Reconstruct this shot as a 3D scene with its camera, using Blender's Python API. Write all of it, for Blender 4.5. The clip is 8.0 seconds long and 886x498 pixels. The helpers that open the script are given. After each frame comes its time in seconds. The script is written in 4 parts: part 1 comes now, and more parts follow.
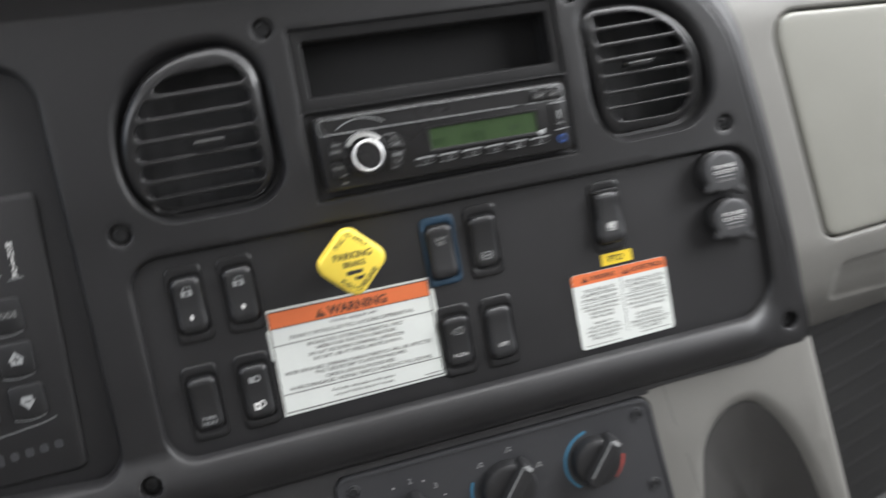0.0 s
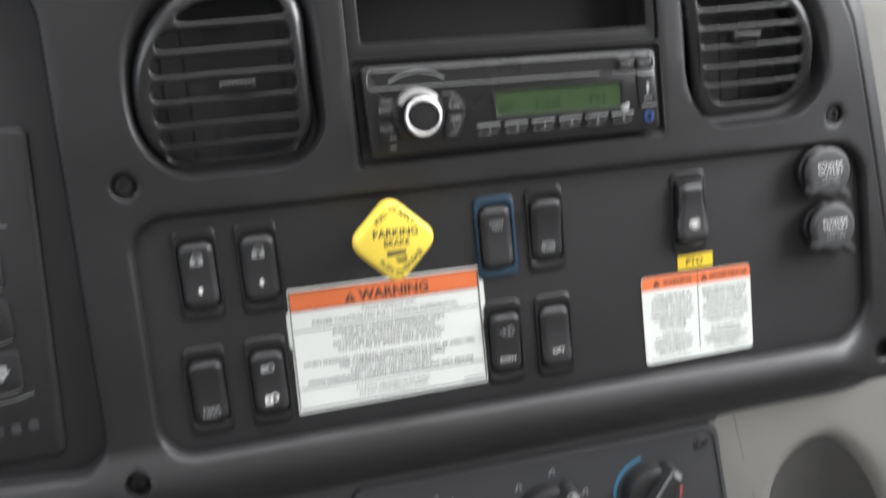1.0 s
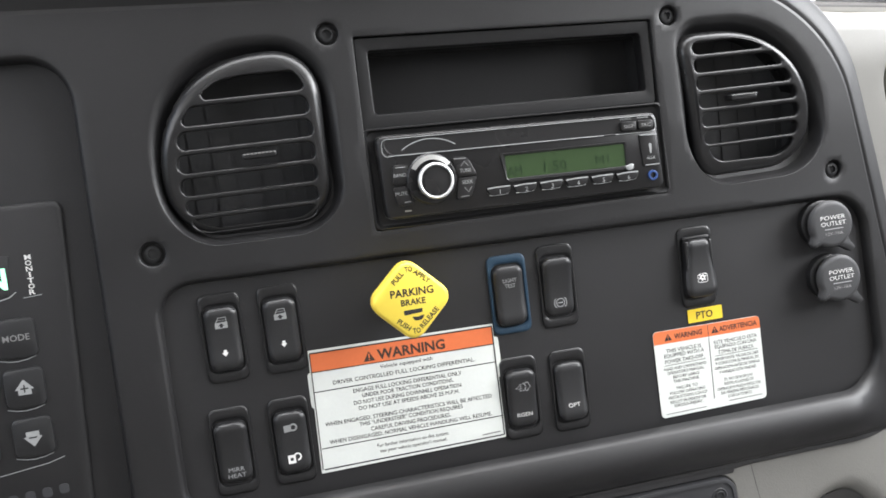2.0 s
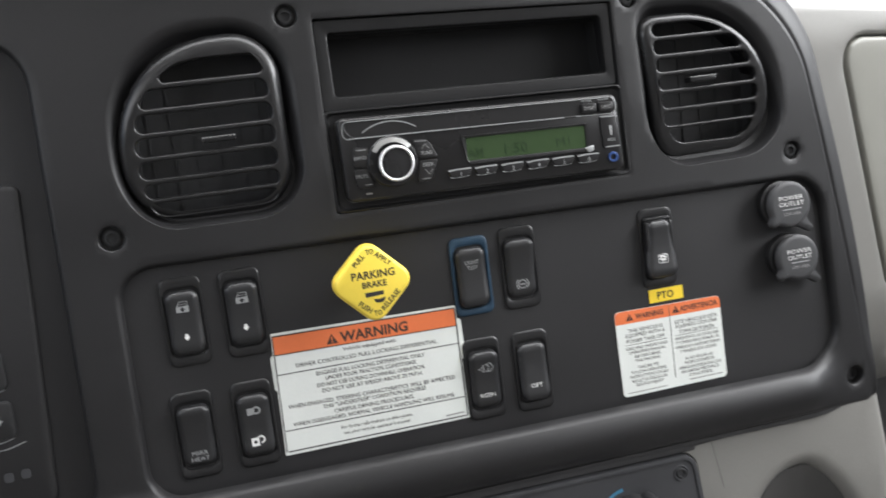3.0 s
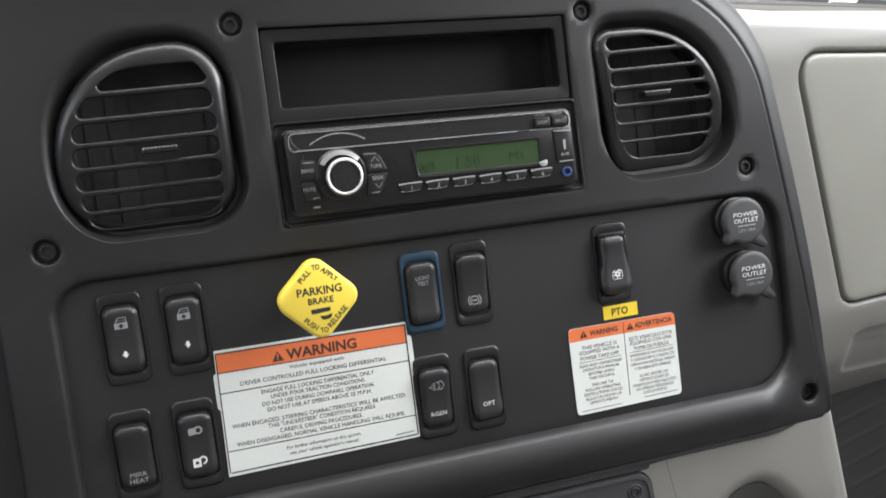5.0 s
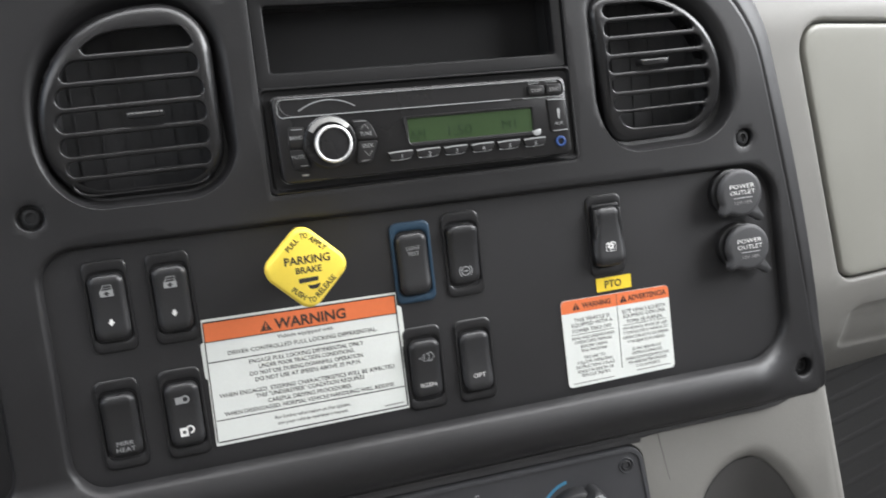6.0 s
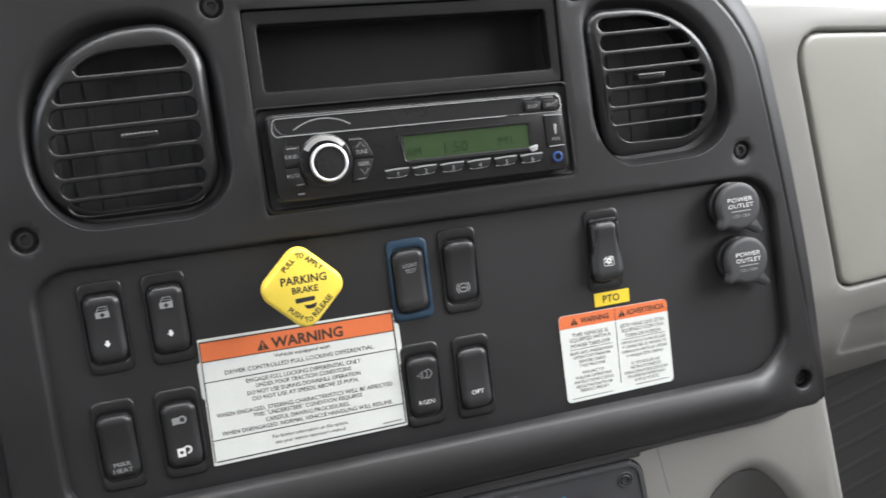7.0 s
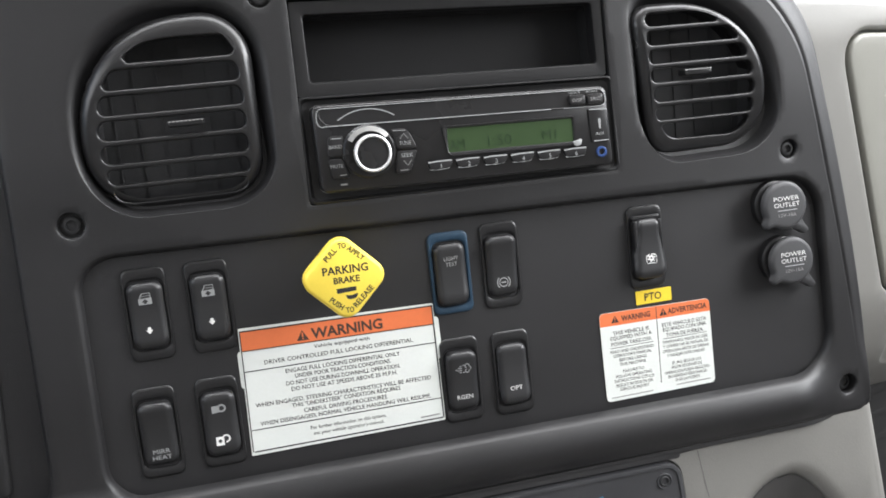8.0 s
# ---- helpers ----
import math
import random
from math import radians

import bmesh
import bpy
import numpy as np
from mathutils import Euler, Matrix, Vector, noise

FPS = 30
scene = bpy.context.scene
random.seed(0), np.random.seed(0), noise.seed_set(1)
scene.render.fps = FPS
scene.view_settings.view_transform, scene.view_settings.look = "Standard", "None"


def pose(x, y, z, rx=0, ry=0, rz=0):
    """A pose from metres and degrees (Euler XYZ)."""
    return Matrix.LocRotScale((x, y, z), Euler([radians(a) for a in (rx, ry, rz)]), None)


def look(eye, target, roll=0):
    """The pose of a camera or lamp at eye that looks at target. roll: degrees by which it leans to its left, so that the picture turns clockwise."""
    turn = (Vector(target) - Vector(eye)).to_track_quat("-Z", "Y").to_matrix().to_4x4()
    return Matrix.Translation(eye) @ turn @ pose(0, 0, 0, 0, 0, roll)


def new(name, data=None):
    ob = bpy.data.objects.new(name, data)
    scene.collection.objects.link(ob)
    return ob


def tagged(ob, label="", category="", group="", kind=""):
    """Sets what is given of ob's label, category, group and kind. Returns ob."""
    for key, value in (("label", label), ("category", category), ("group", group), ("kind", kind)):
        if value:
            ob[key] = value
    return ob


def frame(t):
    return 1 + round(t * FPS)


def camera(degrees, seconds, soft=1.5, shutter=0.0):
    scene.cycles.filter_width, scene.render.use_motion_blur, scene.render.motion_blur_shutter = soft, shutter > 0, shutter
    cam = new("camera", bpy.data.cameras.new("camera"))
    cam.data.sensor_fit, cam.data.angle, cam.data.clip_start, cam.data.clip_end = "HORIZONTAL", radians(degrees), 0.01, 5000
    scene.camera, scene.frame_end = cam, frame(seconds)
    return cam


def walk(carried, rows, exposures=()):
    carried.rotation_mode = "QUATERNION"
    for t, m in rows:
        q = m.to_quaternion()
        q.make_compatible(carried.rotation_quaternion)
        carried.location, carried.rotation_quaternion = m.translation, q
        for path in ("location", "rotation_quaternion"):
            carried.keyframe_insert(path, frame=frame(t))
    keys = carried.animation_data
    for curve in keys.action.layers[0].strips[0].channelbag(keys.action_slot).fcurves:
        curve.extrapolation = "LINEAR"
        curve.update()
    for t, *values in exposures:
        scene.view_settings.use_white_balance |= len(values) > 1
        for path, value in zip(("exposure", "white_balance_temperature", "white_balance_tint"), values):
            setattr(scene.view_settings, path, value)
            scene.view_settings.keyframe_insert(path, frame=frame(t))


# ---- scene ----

# The dashboard's centre panel has its own axes: u to the right, v up along the panel, w out of it (metres).
# LEAN is the pose of that panel in the cab: it leans back a little.
LEAN_DEG = 20.0
PANEL = pose(0, 0, 1.0, -LEAN_DEG, 0, 0)

cam = camera(54.4, 8.0, soft=1.6, shutter=0.9)
ROWS = [
    (0, (-0.054, -0.592, 0.003), (0.375, 1.327, -0.362), -10.1),
    (0.1, (-0.0573, -0.5805, 0.0014), (0.3635, 1.3394, -0.3686), -9.23),
    (0.2, (-0.06, -0.574, 0.004), (0.392, 1.339, -0.369), -8.3),
    (0.3, (-0.0605, -0.5631, 0.0035), (0.4151, 1.3434, -0.3695), -7.10),
    (0.4, (-0.0617, -0.5526, 0.0008), (0.4375, 1.3502, -0.3598), -6.84),
    (0.5, (-0.061, -0.542, -0.002), (0.419, 1.363, -0.378), -7.2),
    (0.6, (-0.0662, -0.5315, -0.0104), (0.3829, 1.3787, -0.3971), -7.38),
    (0.7, (-0.0671, -0.5198, -0.0162), (0.3568, 1.3962, -0.4025), -7.45),
    (0.8, (-0.067, -0.507, -0.019), (0.33, 1.412, -0.416), -7.2),
    (0.9, (-0.0656, -0.5019, -0.0162), (0.3198, 1.4171, -0.4273), -6.44),
    (1, (-0.063, -0.5, -0.012), (0.344, 1.419, -0.403), -5.5),
    (1.1, (-0.0640, -0.4994, -0.0143), (0.3516, 1.4295, -0.3407), -5.80),
    (1.2, (-0.064, -0.501, -0.016), (0.331, 1.44, -0.298), -7.0),
    (1.3, (-0.0652, -0.5061, -0.0165), (0.3170, 1.4383, -0.2875), -7.03),
    (1.5, (-0.066, -0.518, -0.011), (0.307, 1.431, -0.264), -6.7),
    (1.7, (-0.067, -0.519, -0.015), (0.313, 1.432, -0.24), -6.8),
    (2.8, (-0.058, -0.522, -0.017), (0.357, 1.419, -0.265), -7.6),
    (3, (-0.056, -0.524, -0.018), (0.374, 1.41, -0.286), -7.3),
    (3.3, (-0.0553, -0.5281, -0.0178), (0.3999, 1.4004, -0.2898), -7.50),
    (3.5, (-0.051, -0.527, -0.015), (0.409, 1.401, -0.282), -7.6),
    (3.7, (-0.0452, -0.5289, -0.0106), (0.4226, 1.4018, -0.2423), -7.71),
    (4, (-0.037, -0.522, -0.004), (0.474, 1.398, -0.228), -6.6),
    (4.2, (-0.037, -0.516, -0.009), (0.462, 1.405, -0.254), -7.2),
    (4.3, (-0.0376, -0.5194, -0.0094), (0.4916, 1.3953, -0.2413), -6.50),
    (4.5, (-0.037, -0.523, -0.008), (0.494, 1.389, -0.259), -6.9),
    (4.7, (-0.041, -0.52, -0.013), (0.471, 1.397, -0.259), -7.0),
    (5.8, (-0.039, -0.51, -0.02), (0.447, 1.406, -0.328), -6.3),
    (6, (-0.033, -0.511, -0.022), (0.453, 1.404, -0.334), -6.3),
    (6.2, (-0.0310, -0.5124, -0.0220), (0.4663, 1.3972, -0.3478), -6.31),
    (6.3, (-0.0300, -0.5113, -0.0215), (0.4600, 1.4003, -0.3466), -6.36),
    (6.5, (-0.029, -0.509, -0.019), (0.464, 1.4, -0.353), -6.4),
    (6.8, (-0.0295, -0.5097, -0.0135), (0.4773, 1.3992, -0.3286), -6.51),
    (7, (-0.029, -0.508, -0.011), (0.456, 1.406, -0.328), -6.7),
    (7.3, (-0.0304, -0.5063, -0.0152), (0.4352, 1.4140, -0.3245), -6.42),
    (7.5, (-0.034, -0.506, -0.017), (0.415, 1.415, -0.345), -6.5),
    (7.7, (-0.0355, -0.5048, -0.0201), (0.3997, 1.4227, -0.3286), -6.28),
    (8, (-0.038, -0.504, -0.019), (0.39, 1.428, -0.312), -6.0),
]
walk(cam, [(t, PANEL @ look(eye, target, roll)) for t, eye, target, roll in ROWS], [(0.0, -0.07), (0.6, 0.03), (1.0, 0.14), (1.4, 0.29), (1.7, 0.29), (2.8, -0.12), (3.0, -0.17), (3.5, -0.07), (4.0, -0.16), (4.7, -0.16), (5.8, 0.01), (6.0, 0.02), (6.5, 0.19), (7.0, 0.08), (7.5, 0.13), (8.0, 0.16)])

# ---- world and light ----
world = bpy.data.worlds.new("overcast")
scene.world = world
world.use_nodes = True
wn = world.node_tree
sky = wn.nodes.new("ShaderNodeTexSky")
sky.sky_type = "NISHITA"
sky.sun_disc = False
sky.sun_elevation, sky.sun_rotation = radians(47), radians(17)
sky.air_density, sky.dust_density, sky.ozone_density = 1.0, 4.0, 1.0
wn.links.new(sky.outputs[0], wn.nodes["Background"].inputs[0])
wn.nodes["Background"].inputs[1].default_value = 0.15


def lamp_area(name, eye, target, sx, sy, watts, colour=(1, 1, 1)):
    d = bpy.data.lights.new(name, "AREA")
    d.shape, d.size, d.size_y, d.energy, d.color = "RECTANGLE", sx, sy, watts, colour
    ob = new(name, d)
    ob.matrix_world = look(eye, target)
    return ob


sun = bpy.data.lights.new("sun", "SUN")
sun.energy, sun.angle, sun.color = 2.5, radians(12), (1.0, 0.97, 0.92)
new("sun", sun).matrix_world = look((2.5, 8, 9), (0, 0, 1))
# daylight that falls in through the cab's glass
lamp_area("windscreen_light", (0.35, 0.13, 1.52), (0.2, -0.45, 0.85), 1.9, 0.70, 38, (0.99, 1.0, 1.02))
lamp_area("passenger_window_light", (1.20, -0.40, 1.52), (0.1, -0.15, 1.0), 0.75, 0.48, 19, (0.99, 1.0, 1.02))
lamp_area("driver_window_light", (-0.80, -0.50, 1.52), (0.1, -0.1, 0.95), 0.75, 0.48, 3.2, (0.99, 1.0, 1.02))


# ---- materials ----
def mat(name, colour, rough=0.5, metal=0.0, grain=900.0, bump=0.1, vary=0.12, spec=0.5, blotch=14.0):
    """A surface with variation at two scales (fine grain and broad blotches) and a fine relief."""
    m = bpy.data.materials.new(name)
    m.use_nodes = True
    n, l = m.node_tree.nodes, m.node_tree.links
    b = n["Principled BSDF"]
    b.inputs["Roughness"].default_value, b.inputs["Metallic"].default_value = rough, metal
    b.inputs["Specular IOR Level"].default_value = spec
    co = n.new("ShaderNodeTexCoord")
    fine, broad = n.new("ShaderNodeTexNoise"), n.new("ShaderNodeTexNoise")
    fine.inputs["Scale"].default_value, broad.inputs["Scale"].default_value = grain, blotch
    fine.inputs["Detail"].default_value, broad.inputs["Detail"].default_value = 3, 5
    for t in (fine, broad):
        l.new(co.outputs["Object"], t.inputs["Vector"])
    mixv = n.new("ShaderNodeMath")
    mixv.operation = "MULTIPLY_ADD"
    l.new(broad.outputs[0], mixv.inputs[0])
    mixv.inputs[1].default_value = 0.6
    half = n.new("ShaderNodeMath")
    half.operation = "MULTIPLY"
    l.new(fine.outputs[0], half.inputs[0])
    half.inputs[1].default_value = 0.4
    l.new(half.outputs[0], mixv.inputs[2])
    ramp = n.new("ShaderNodeMapRange")
    ramp.inputs["From Min"].default_value, ramp.inputs["From Max"].default_value = 0.3, 0.7
    ramp.inputs["To Min"].default_value, ramp.inputs["To Max"].default_value = 1 - vary, 1 + vary
    l.new(mixv.outputs[0], ramp.inputs[0])
    hue = n.new("ShaderNodeVectorMath")
    hue.operation = "SCALE"
    hue.inputs[0].default_value = colour
    l.new(ramp.outputs[0], hue.inputs["Scale"])
    l.new(hue.outputs[0], b.inputs["Base Color"])
    rr = n.new("ShaderNodeMapRange")
    rr.inputs["To Min"].default_value, rr.inputs["To Max"].default_value = max(rough - 0.07, 0.02), min(rough + 0.07, 1)
    l.new(broad.outputs[0], rr.inputs[0])
    l.new(rr.outputs[0], b.inputs["Roughness"])
    if bump:
        bp = n.new("ShaderNodeBump")
        bp.inputs["Strength"].default_value, bp.inputs["Distance"].default_value = bump, 0.0004
        l.new(fine.outputs[0], bp.inputs["Height"])
        l.new(bp.outputs[0], b.inputs["Normal"])
    return m


M_FASCIA = mat("charcoal_grained_plastic", (0.0147, 0.0143, 0.015), 0.46, grain=1400, bump=0.2, vary=0.16, spec=0.52)
M_PLATE = mat("charcoal_switch_plate", (0.0172, 0.0167, 0.0176), 0.55, grain=1300, bump=0.3, vary=0.16)
M_BLACK = mat("black_plastic", (0.024, 0.024, 0.025), 0.45, grain=800, bump=0.15, vary=0.2)
M_SWITCH = mat("satin_black_switch", (0.016, 0.016, 0.017), 0.41, grain=1500, bump=0.12, vary=0.15, spec=0.65)
M_BEZEL = mat("matt_black_bezel", (0.0125, 0.0123, 0.013), 0.34, grain=1500, bump=0.12, vary=0.15, spec=0.55)
M_VENT = mat("charcoal_vent_plastic", (0.0145, 0.0142, 0.0148), 0.29, grain=1200, bump=0.06, vary=0.14, spec=0.6)
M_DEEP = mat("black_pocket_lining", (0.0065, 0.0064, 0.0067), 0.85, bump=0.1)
# duct colour raised above the vent plastic to stand in for lens veil
M_DUCT = mat("veil_lightened_air_duct", (0.065, 0.065, 0.067), 0.85, bump=0.1)
M_GREY = mat("warm_grey_dash_plastic", (0.206, 0.201, 0.187), 0.5, grain=1000, bump=0.3, vary=0.05)
M_DOOR = mat("warm_grey_door_plastic", (0.235, 0.232, 0.206), 0.48, grain=1000, bump=0.35, vary=0.05)
M_KICK = mat("dark_ribbed_rubber", (0.0165, 0.0163, 0.0162), 0.65, grain=500, bump=0.3)
M_BLUE = mat("blue_bezel_plastic", (0.0135, 0.041, 0.074), 0.5, grain=1500, bump=0.15)
M_YELLOW = mat("yellow_knob_plastic", (0.90, 0.68, 0.085), 0.36, grain=700, bump=0.05, vary=0.04)
M_PAPER = mat("white_vinyl_label", (0.73, 0.755, 0.72), 0.42, grain=600, bump=0.04, vary=0.025)
M_ORANGE = mat("orange_label_print", (0.76, 0.185, 0.065), 0.45, grain=600, bump=0.03, vary=0.05)
M_INK = mat("black_label_ink", (0.022, 0.022, 0.022), 0.5, bump=0, vary=0.2)
# header ink, browner and lighter than M_INK: gloss glare put into its colour
M_WARN = mat("brown_black_ink_with_glare", (0.065, 0.036, 0.026), 0.5, bump=0, vary=0.2)
M_GREYINK = mat("grey_label_ink", (0.06, 0.06, 0.06), 0.5, bump=0, vary=0.2)
M_TAPE = mat("yellow_label_tape", (0.86, 0.62, 0.045), 0.4, grain=700, bump=0.03, vary=0.05)
M_WHITE = mat("white_pad_print", (0.72, 0.72, 0.70), 0.5, bump=0, vary=0.1)
M_DIM = mat("worn_grey_pad_print", (0.26, 0.26, 0.255), 0.5, bump=0, vary=0.15)
M_SILVER = mat("silver_pad_print", (0.42, 0.43, 0.43), 0.35, metal=0.3, bump=0, vary=0.1)
M_CHROME = mat("chrome", (0.95, 0.95, 0.95), 0.5, metal=1.0, grain=400, bump=0.03, vary=0.05)
M_COLLAR = mat("satin_metal_collar", (0.5, 0.5, 0.49), 0.36, metal=0.9, grain=600, bump=0.04, vary=0.08)
M_STEEL = mat("dark_zinc_screw", (0.024, 0.024, 0.025), 0.62, metal=0.0, grain=900, bump=0.2)
M_RADIO = mat("radio_black_gloss", (0.017, 0.0165, 0.017), 0.28, grain=900, bump=0.05, vary=0.12)
M_TRIM = mat("radio_trim_plastic", (0.0105, 0.0103, 0.0108), 0.36, grain=1100, bump=0.1, spec=0.45)
M_OUTLET = mat("grey_rubber_cap", (0.042, 0.042, 0.044), 0.58, grain=1100, bump=0.2, vary=0.12)
M_LINER = mat("dark_grey_liner_plastic", (0.062, 0.06, 0.058), 0.6, grain=1000, bump=0.25)
M_CLIM = mat("dark_slate_control_plate", (0.044, 0.0445, 0.048), 0.5, grain=1300, bump=0.2)
M_KNEE = mat("charcoal_knee_plastic", (0.040, 0.0395, 0.0405), 0.5, grain=1300, bump=0.2)
M_CYAN = mat("blue_dial_print", (0.05, 0.20, 0.33), 0.5, bump=0)
M_RED = mat("red_dial_print", (0.45, 0.075, 0.06), 0.5, bump=0)
M_AUX = mat("blue_jack_ring", (0.025, 0.06, 0.19), 0.35, bump=0)
M_LCD = mat("green_lcd", (0.030, 0.055, 0.021), 0.25, grain=2500, bump=0.02, vary=0.08)
M_LCDINK = mat("lcd_segment", (0.010, 0.027, 0.008), 0.3, bump=0)
M_CABIN = mat("cab_trim_grey", (0.125, 0.123, 0.12), 0.7, grain=600, bump=0.3)
M_HEAD = mat("light_headliner_cloth", (0.55, 0.545, 0.53), 0.9, grain=500, bump=0.4)
M_FLOOR = mat("cab_floor_rubber", (0.15, 0.148, 0.145), 0.8, grain=400, bump=0.4)
M_GROUND = mat("outside_ground", (0.72, 0.71, 0.70), 0.9, grain=30, bump=0.4, blotch=0.6)
M_COWL = mat("white_cowl_paint", (0.75, 0.75, 0.73), 0.3, bump=0.02, vary=0.04)
M_RUBBER = mat("black_rubber", (0.02, 0.02, 0.02), 0.6, bump=0.2)


def glow(name, colour, strength):
    m = mat(name, colour, 0.3, bump=0)
    b = m.node_tree.nodes["Principled BSDF"]
    b.inputs["Emission Color"].default_value = (*colour, 1)
    b.inputs["Emission Strength"].default_value = strength
    return m


M_GEAR = glow("lit_green_segment", (0.42, 1.0, 0.70), 0.9)
b_lcd = M_LCD.node_tree.nodes["Principled BSDF"]
b_lcd.inputs["Emission Color"].default_value = (0.05, 0.16, 0.02, 1)
b_lcd.inputs["Emission Strength"].default_value = 0.03

M_GLASS = bpy.data.materials.new("window_glass")
M_GLASS.use_nodes = True
g_b = M_GLASS.node_tree.nodes["Principled BSDF"]
g_b.inputs["Transmission Weight"].default_value, g_b.inputs["Roughness"].default_value = 1.0, 0.0
g_b.inputs["IOR"].default_value = 1.1

# ---- building helpers ----
from mathutils.geometry import delaunay_2d_cdt

MM = 0.001


def thing(name, u, v, w=0.0, turn=0.0, label="", category="", group="", kind=""):
    """An Empty on the panel at u, v, w in mm, turned in the panel by so many degrees (anticlockwise)."""
    ob = new(name)
    ob.empty_display_size = 0.01
    ob.matrix_world = PANEL @ pose(u * MM, -w * MM, v * MM, 0, -turn, 0)
    return tagged(ob, label, category, group, kind)


def part(name, bm, material, parent, label="", smooth=True, sharp=35):
    me = bpy.data.meshes.new(name)
    bmesh.ops.remove_doubles(bm, verts=bm.verts, dist=1e-6)
    bmesh.ops.recalc_face_normals(bm, faces=bm.faces)
    if smooth:
        for f in bm.faces:
            f.smooth = True
        for e in bm.edges:
            if len(e.link_faces) == 2 and e.calc_face_angle(0) > radians(sharp):
                e.smooth = False
    bm.to_mesh(me)
    bm.free()
    me.materials.append(material)
    ob = new(name, me)
    if parent is not None:
        ob.parent = parent
    if label:
        ob["label"] = label
    return ob


def rounded(corners, n=8, weight=0.75):
    """A closed outline in mm through rounded corners (u, v, run towards the last, run towards the next)."""
    pts, k = [], len(corners)
    for i, (u, v, a, b) in enumerate(corners):
        p = Vector((u, v))
        q0 = Vector(corners[i - 1][:2])
        q1 = Vector(corners[(i + 1) % k][:2])
        s, e = p + (q0 - p).normalized() * a, p + (q1 - p).normalized() * b
        for j in range(n + 1):
            t = j / n
            c0, c1, c2 = (1 - t) ** 2, 2 * t * (1 - t) * weight, t * t
            pts.append((s * c0 + p * c1 + e * c2) / (c0 + c1 + c2))
    return pts


def box_outline(cu, cv, su, sv, r, n=5):
    h, k = su / 2, sv / 2
    return rounded([(cu - h, cv + k, r, r), (cu + h, cv + k, r, r), (cu + h, cv - k, r, r), (cu - h, cv - k, r, r)], n)


def circle(cu, cv, r, n=28, r2=None):
    return [Vector((cu + r * math.sin(2 * math.pi * i / n), cv + (r2 or r) * math.cos(2 * math.pi * i / n))) for i in range(n)]


def inset(loop, d):
    """The outline moved inwards by d (outwards: minus); it runs clockwise."""
    out, k = [], len(loop)
    for i in range(k):
        a, b = loop[i - 1], loop[(i + 1) % k]
        t = b - a
        t = t.normalized() if t.length > 1e-9 else Vector((1, 0))
        out.append(loop[i] + Vector((t.y, -t.x)) * d)
    return out


def p3(p, w):
    return Vector((p[0] * MM, -w * MM, p[1] * MM))


def loft(bm, loops, closed=True, cap0=False, cap1=False):
    """Skins loops of 3D points, each of the same length."""
    rows = [[bm.verts.new(p) for p in lp] for lp in loops]
    k = len(rows[0])
    for a, b in zip(rows, rows[1:]):
        for i in range(k if closed else k - 1):
            j = (i + 1) % k
            bm.faces.new((a[i], a[j], b[j], b[i]))
    if cap0:
        bm.faces.new(rows[0])
    if cap1:
        bm.faces.new(rows[-1])
    return rows


def rings(bm, loop, steps, lift=None, cap=True, cap0=False):
    """Skins one outline through steps of (inset, w) in mm; caps the last."""
    lift = lift or (lambda p: 0.0)
    loops = []
    for d, w in steps:
        lp = inset(loop, d) if d else loop
        loops.append([p3(p, w + lift(p)) for p in lp])
    loft(bm, loops, cap0=cap0, cap1=cap)


def pad(loop, h, r=1.0, base=0.0):
    """A raised pad with a rounded edge."""
    bm = bmesh.new()
    rings(bm, loop, [(0, base), (0, h - r), (r * 0.3, h - r * 0.3), (r, h)], cap0=True)
    return bm


def inside(points, loop):
    """Which of the points (an array) lie in the outline."""
    lp = np.array([(p[0], p[1]) for p in loop])
    a, b = lp, np.roll(lp, -1, 0)
    x, y = points[:, 0:1], points[:, 1:2]
    cross = (a[:, 1] > y) != (b[:, 1] > y)
    dy = np.where(b[:, 1] == a[:, 1], 1e-12, b[:, 1] - a[:, 1])
    xs = a[:, 0] + (y - a[:, 1]) * (b[:, 0] - a[:, 0]) / dy
    return ((cross & (x < xs)).sum(1) % 2).astype(bool)


def sheet(bm, outer, holes, step, place):
    """Fills the outline, leaving the holes open, with a mesh fine enough to be shaped; place turns (u, v) into a 3D point."""
    lo = np.min([(p[0], p[1]) for p in outer], 0)
    hi = np.max([(p[0], p[1]) for p in outer], 0)
    gu, gv = np.meshgrid(np.arange(lo[0] + step / 2, hi[0], step), np.arange(lo[1] + step / 2, hi[1], step))
    g = np.stack([gu.ravel(), gv.ravel()], 1)
    keep = inside(g, inset(outer, step * 0.35))
    for h in holes:
        keep &= ~inside(g, inset(h, -step * 0.35))
    verts = [Vector((a, b)) for a, b in g[keep]]
    edges = []
    for lp in [outer] + list(holes):
        s = len(verts)
        verts += [Vector((p[0], p[1])) for p in lp]
        edges += [(s + i, s + (i + 1) % len(lp)) for i in range(len(lp))]
    vs, _, fs, *_ = delaunay_2d_cdt(verts, edges, [], 0, 1e-5)
    xy = np.array([(p.x, p.y) for p in vs])
    mid = np.array([xy[list(f)].mean(0) for f in fs])
    ok = inside(mid, outer)
    for h in holes:
        ok &= ~inside(mid, h)
    made = [bm.verts.new(place(p)) for p in vs]
    for f, use in zip(fs, ok):
        if use:
            try:
                bm.faces.new([made[i] for i in f])
            except ValueError:
                pass
    loose = [v for v in bm.verts if not v.link_faces]
    bmesh.ops.delete(bm, geom=loose, context="VERTS")


def flat(loop, w):
    bm = bmesh.new()
    bm.faces.new([bm.verts.new(p3(p, w)) for p in loop])
    return bm


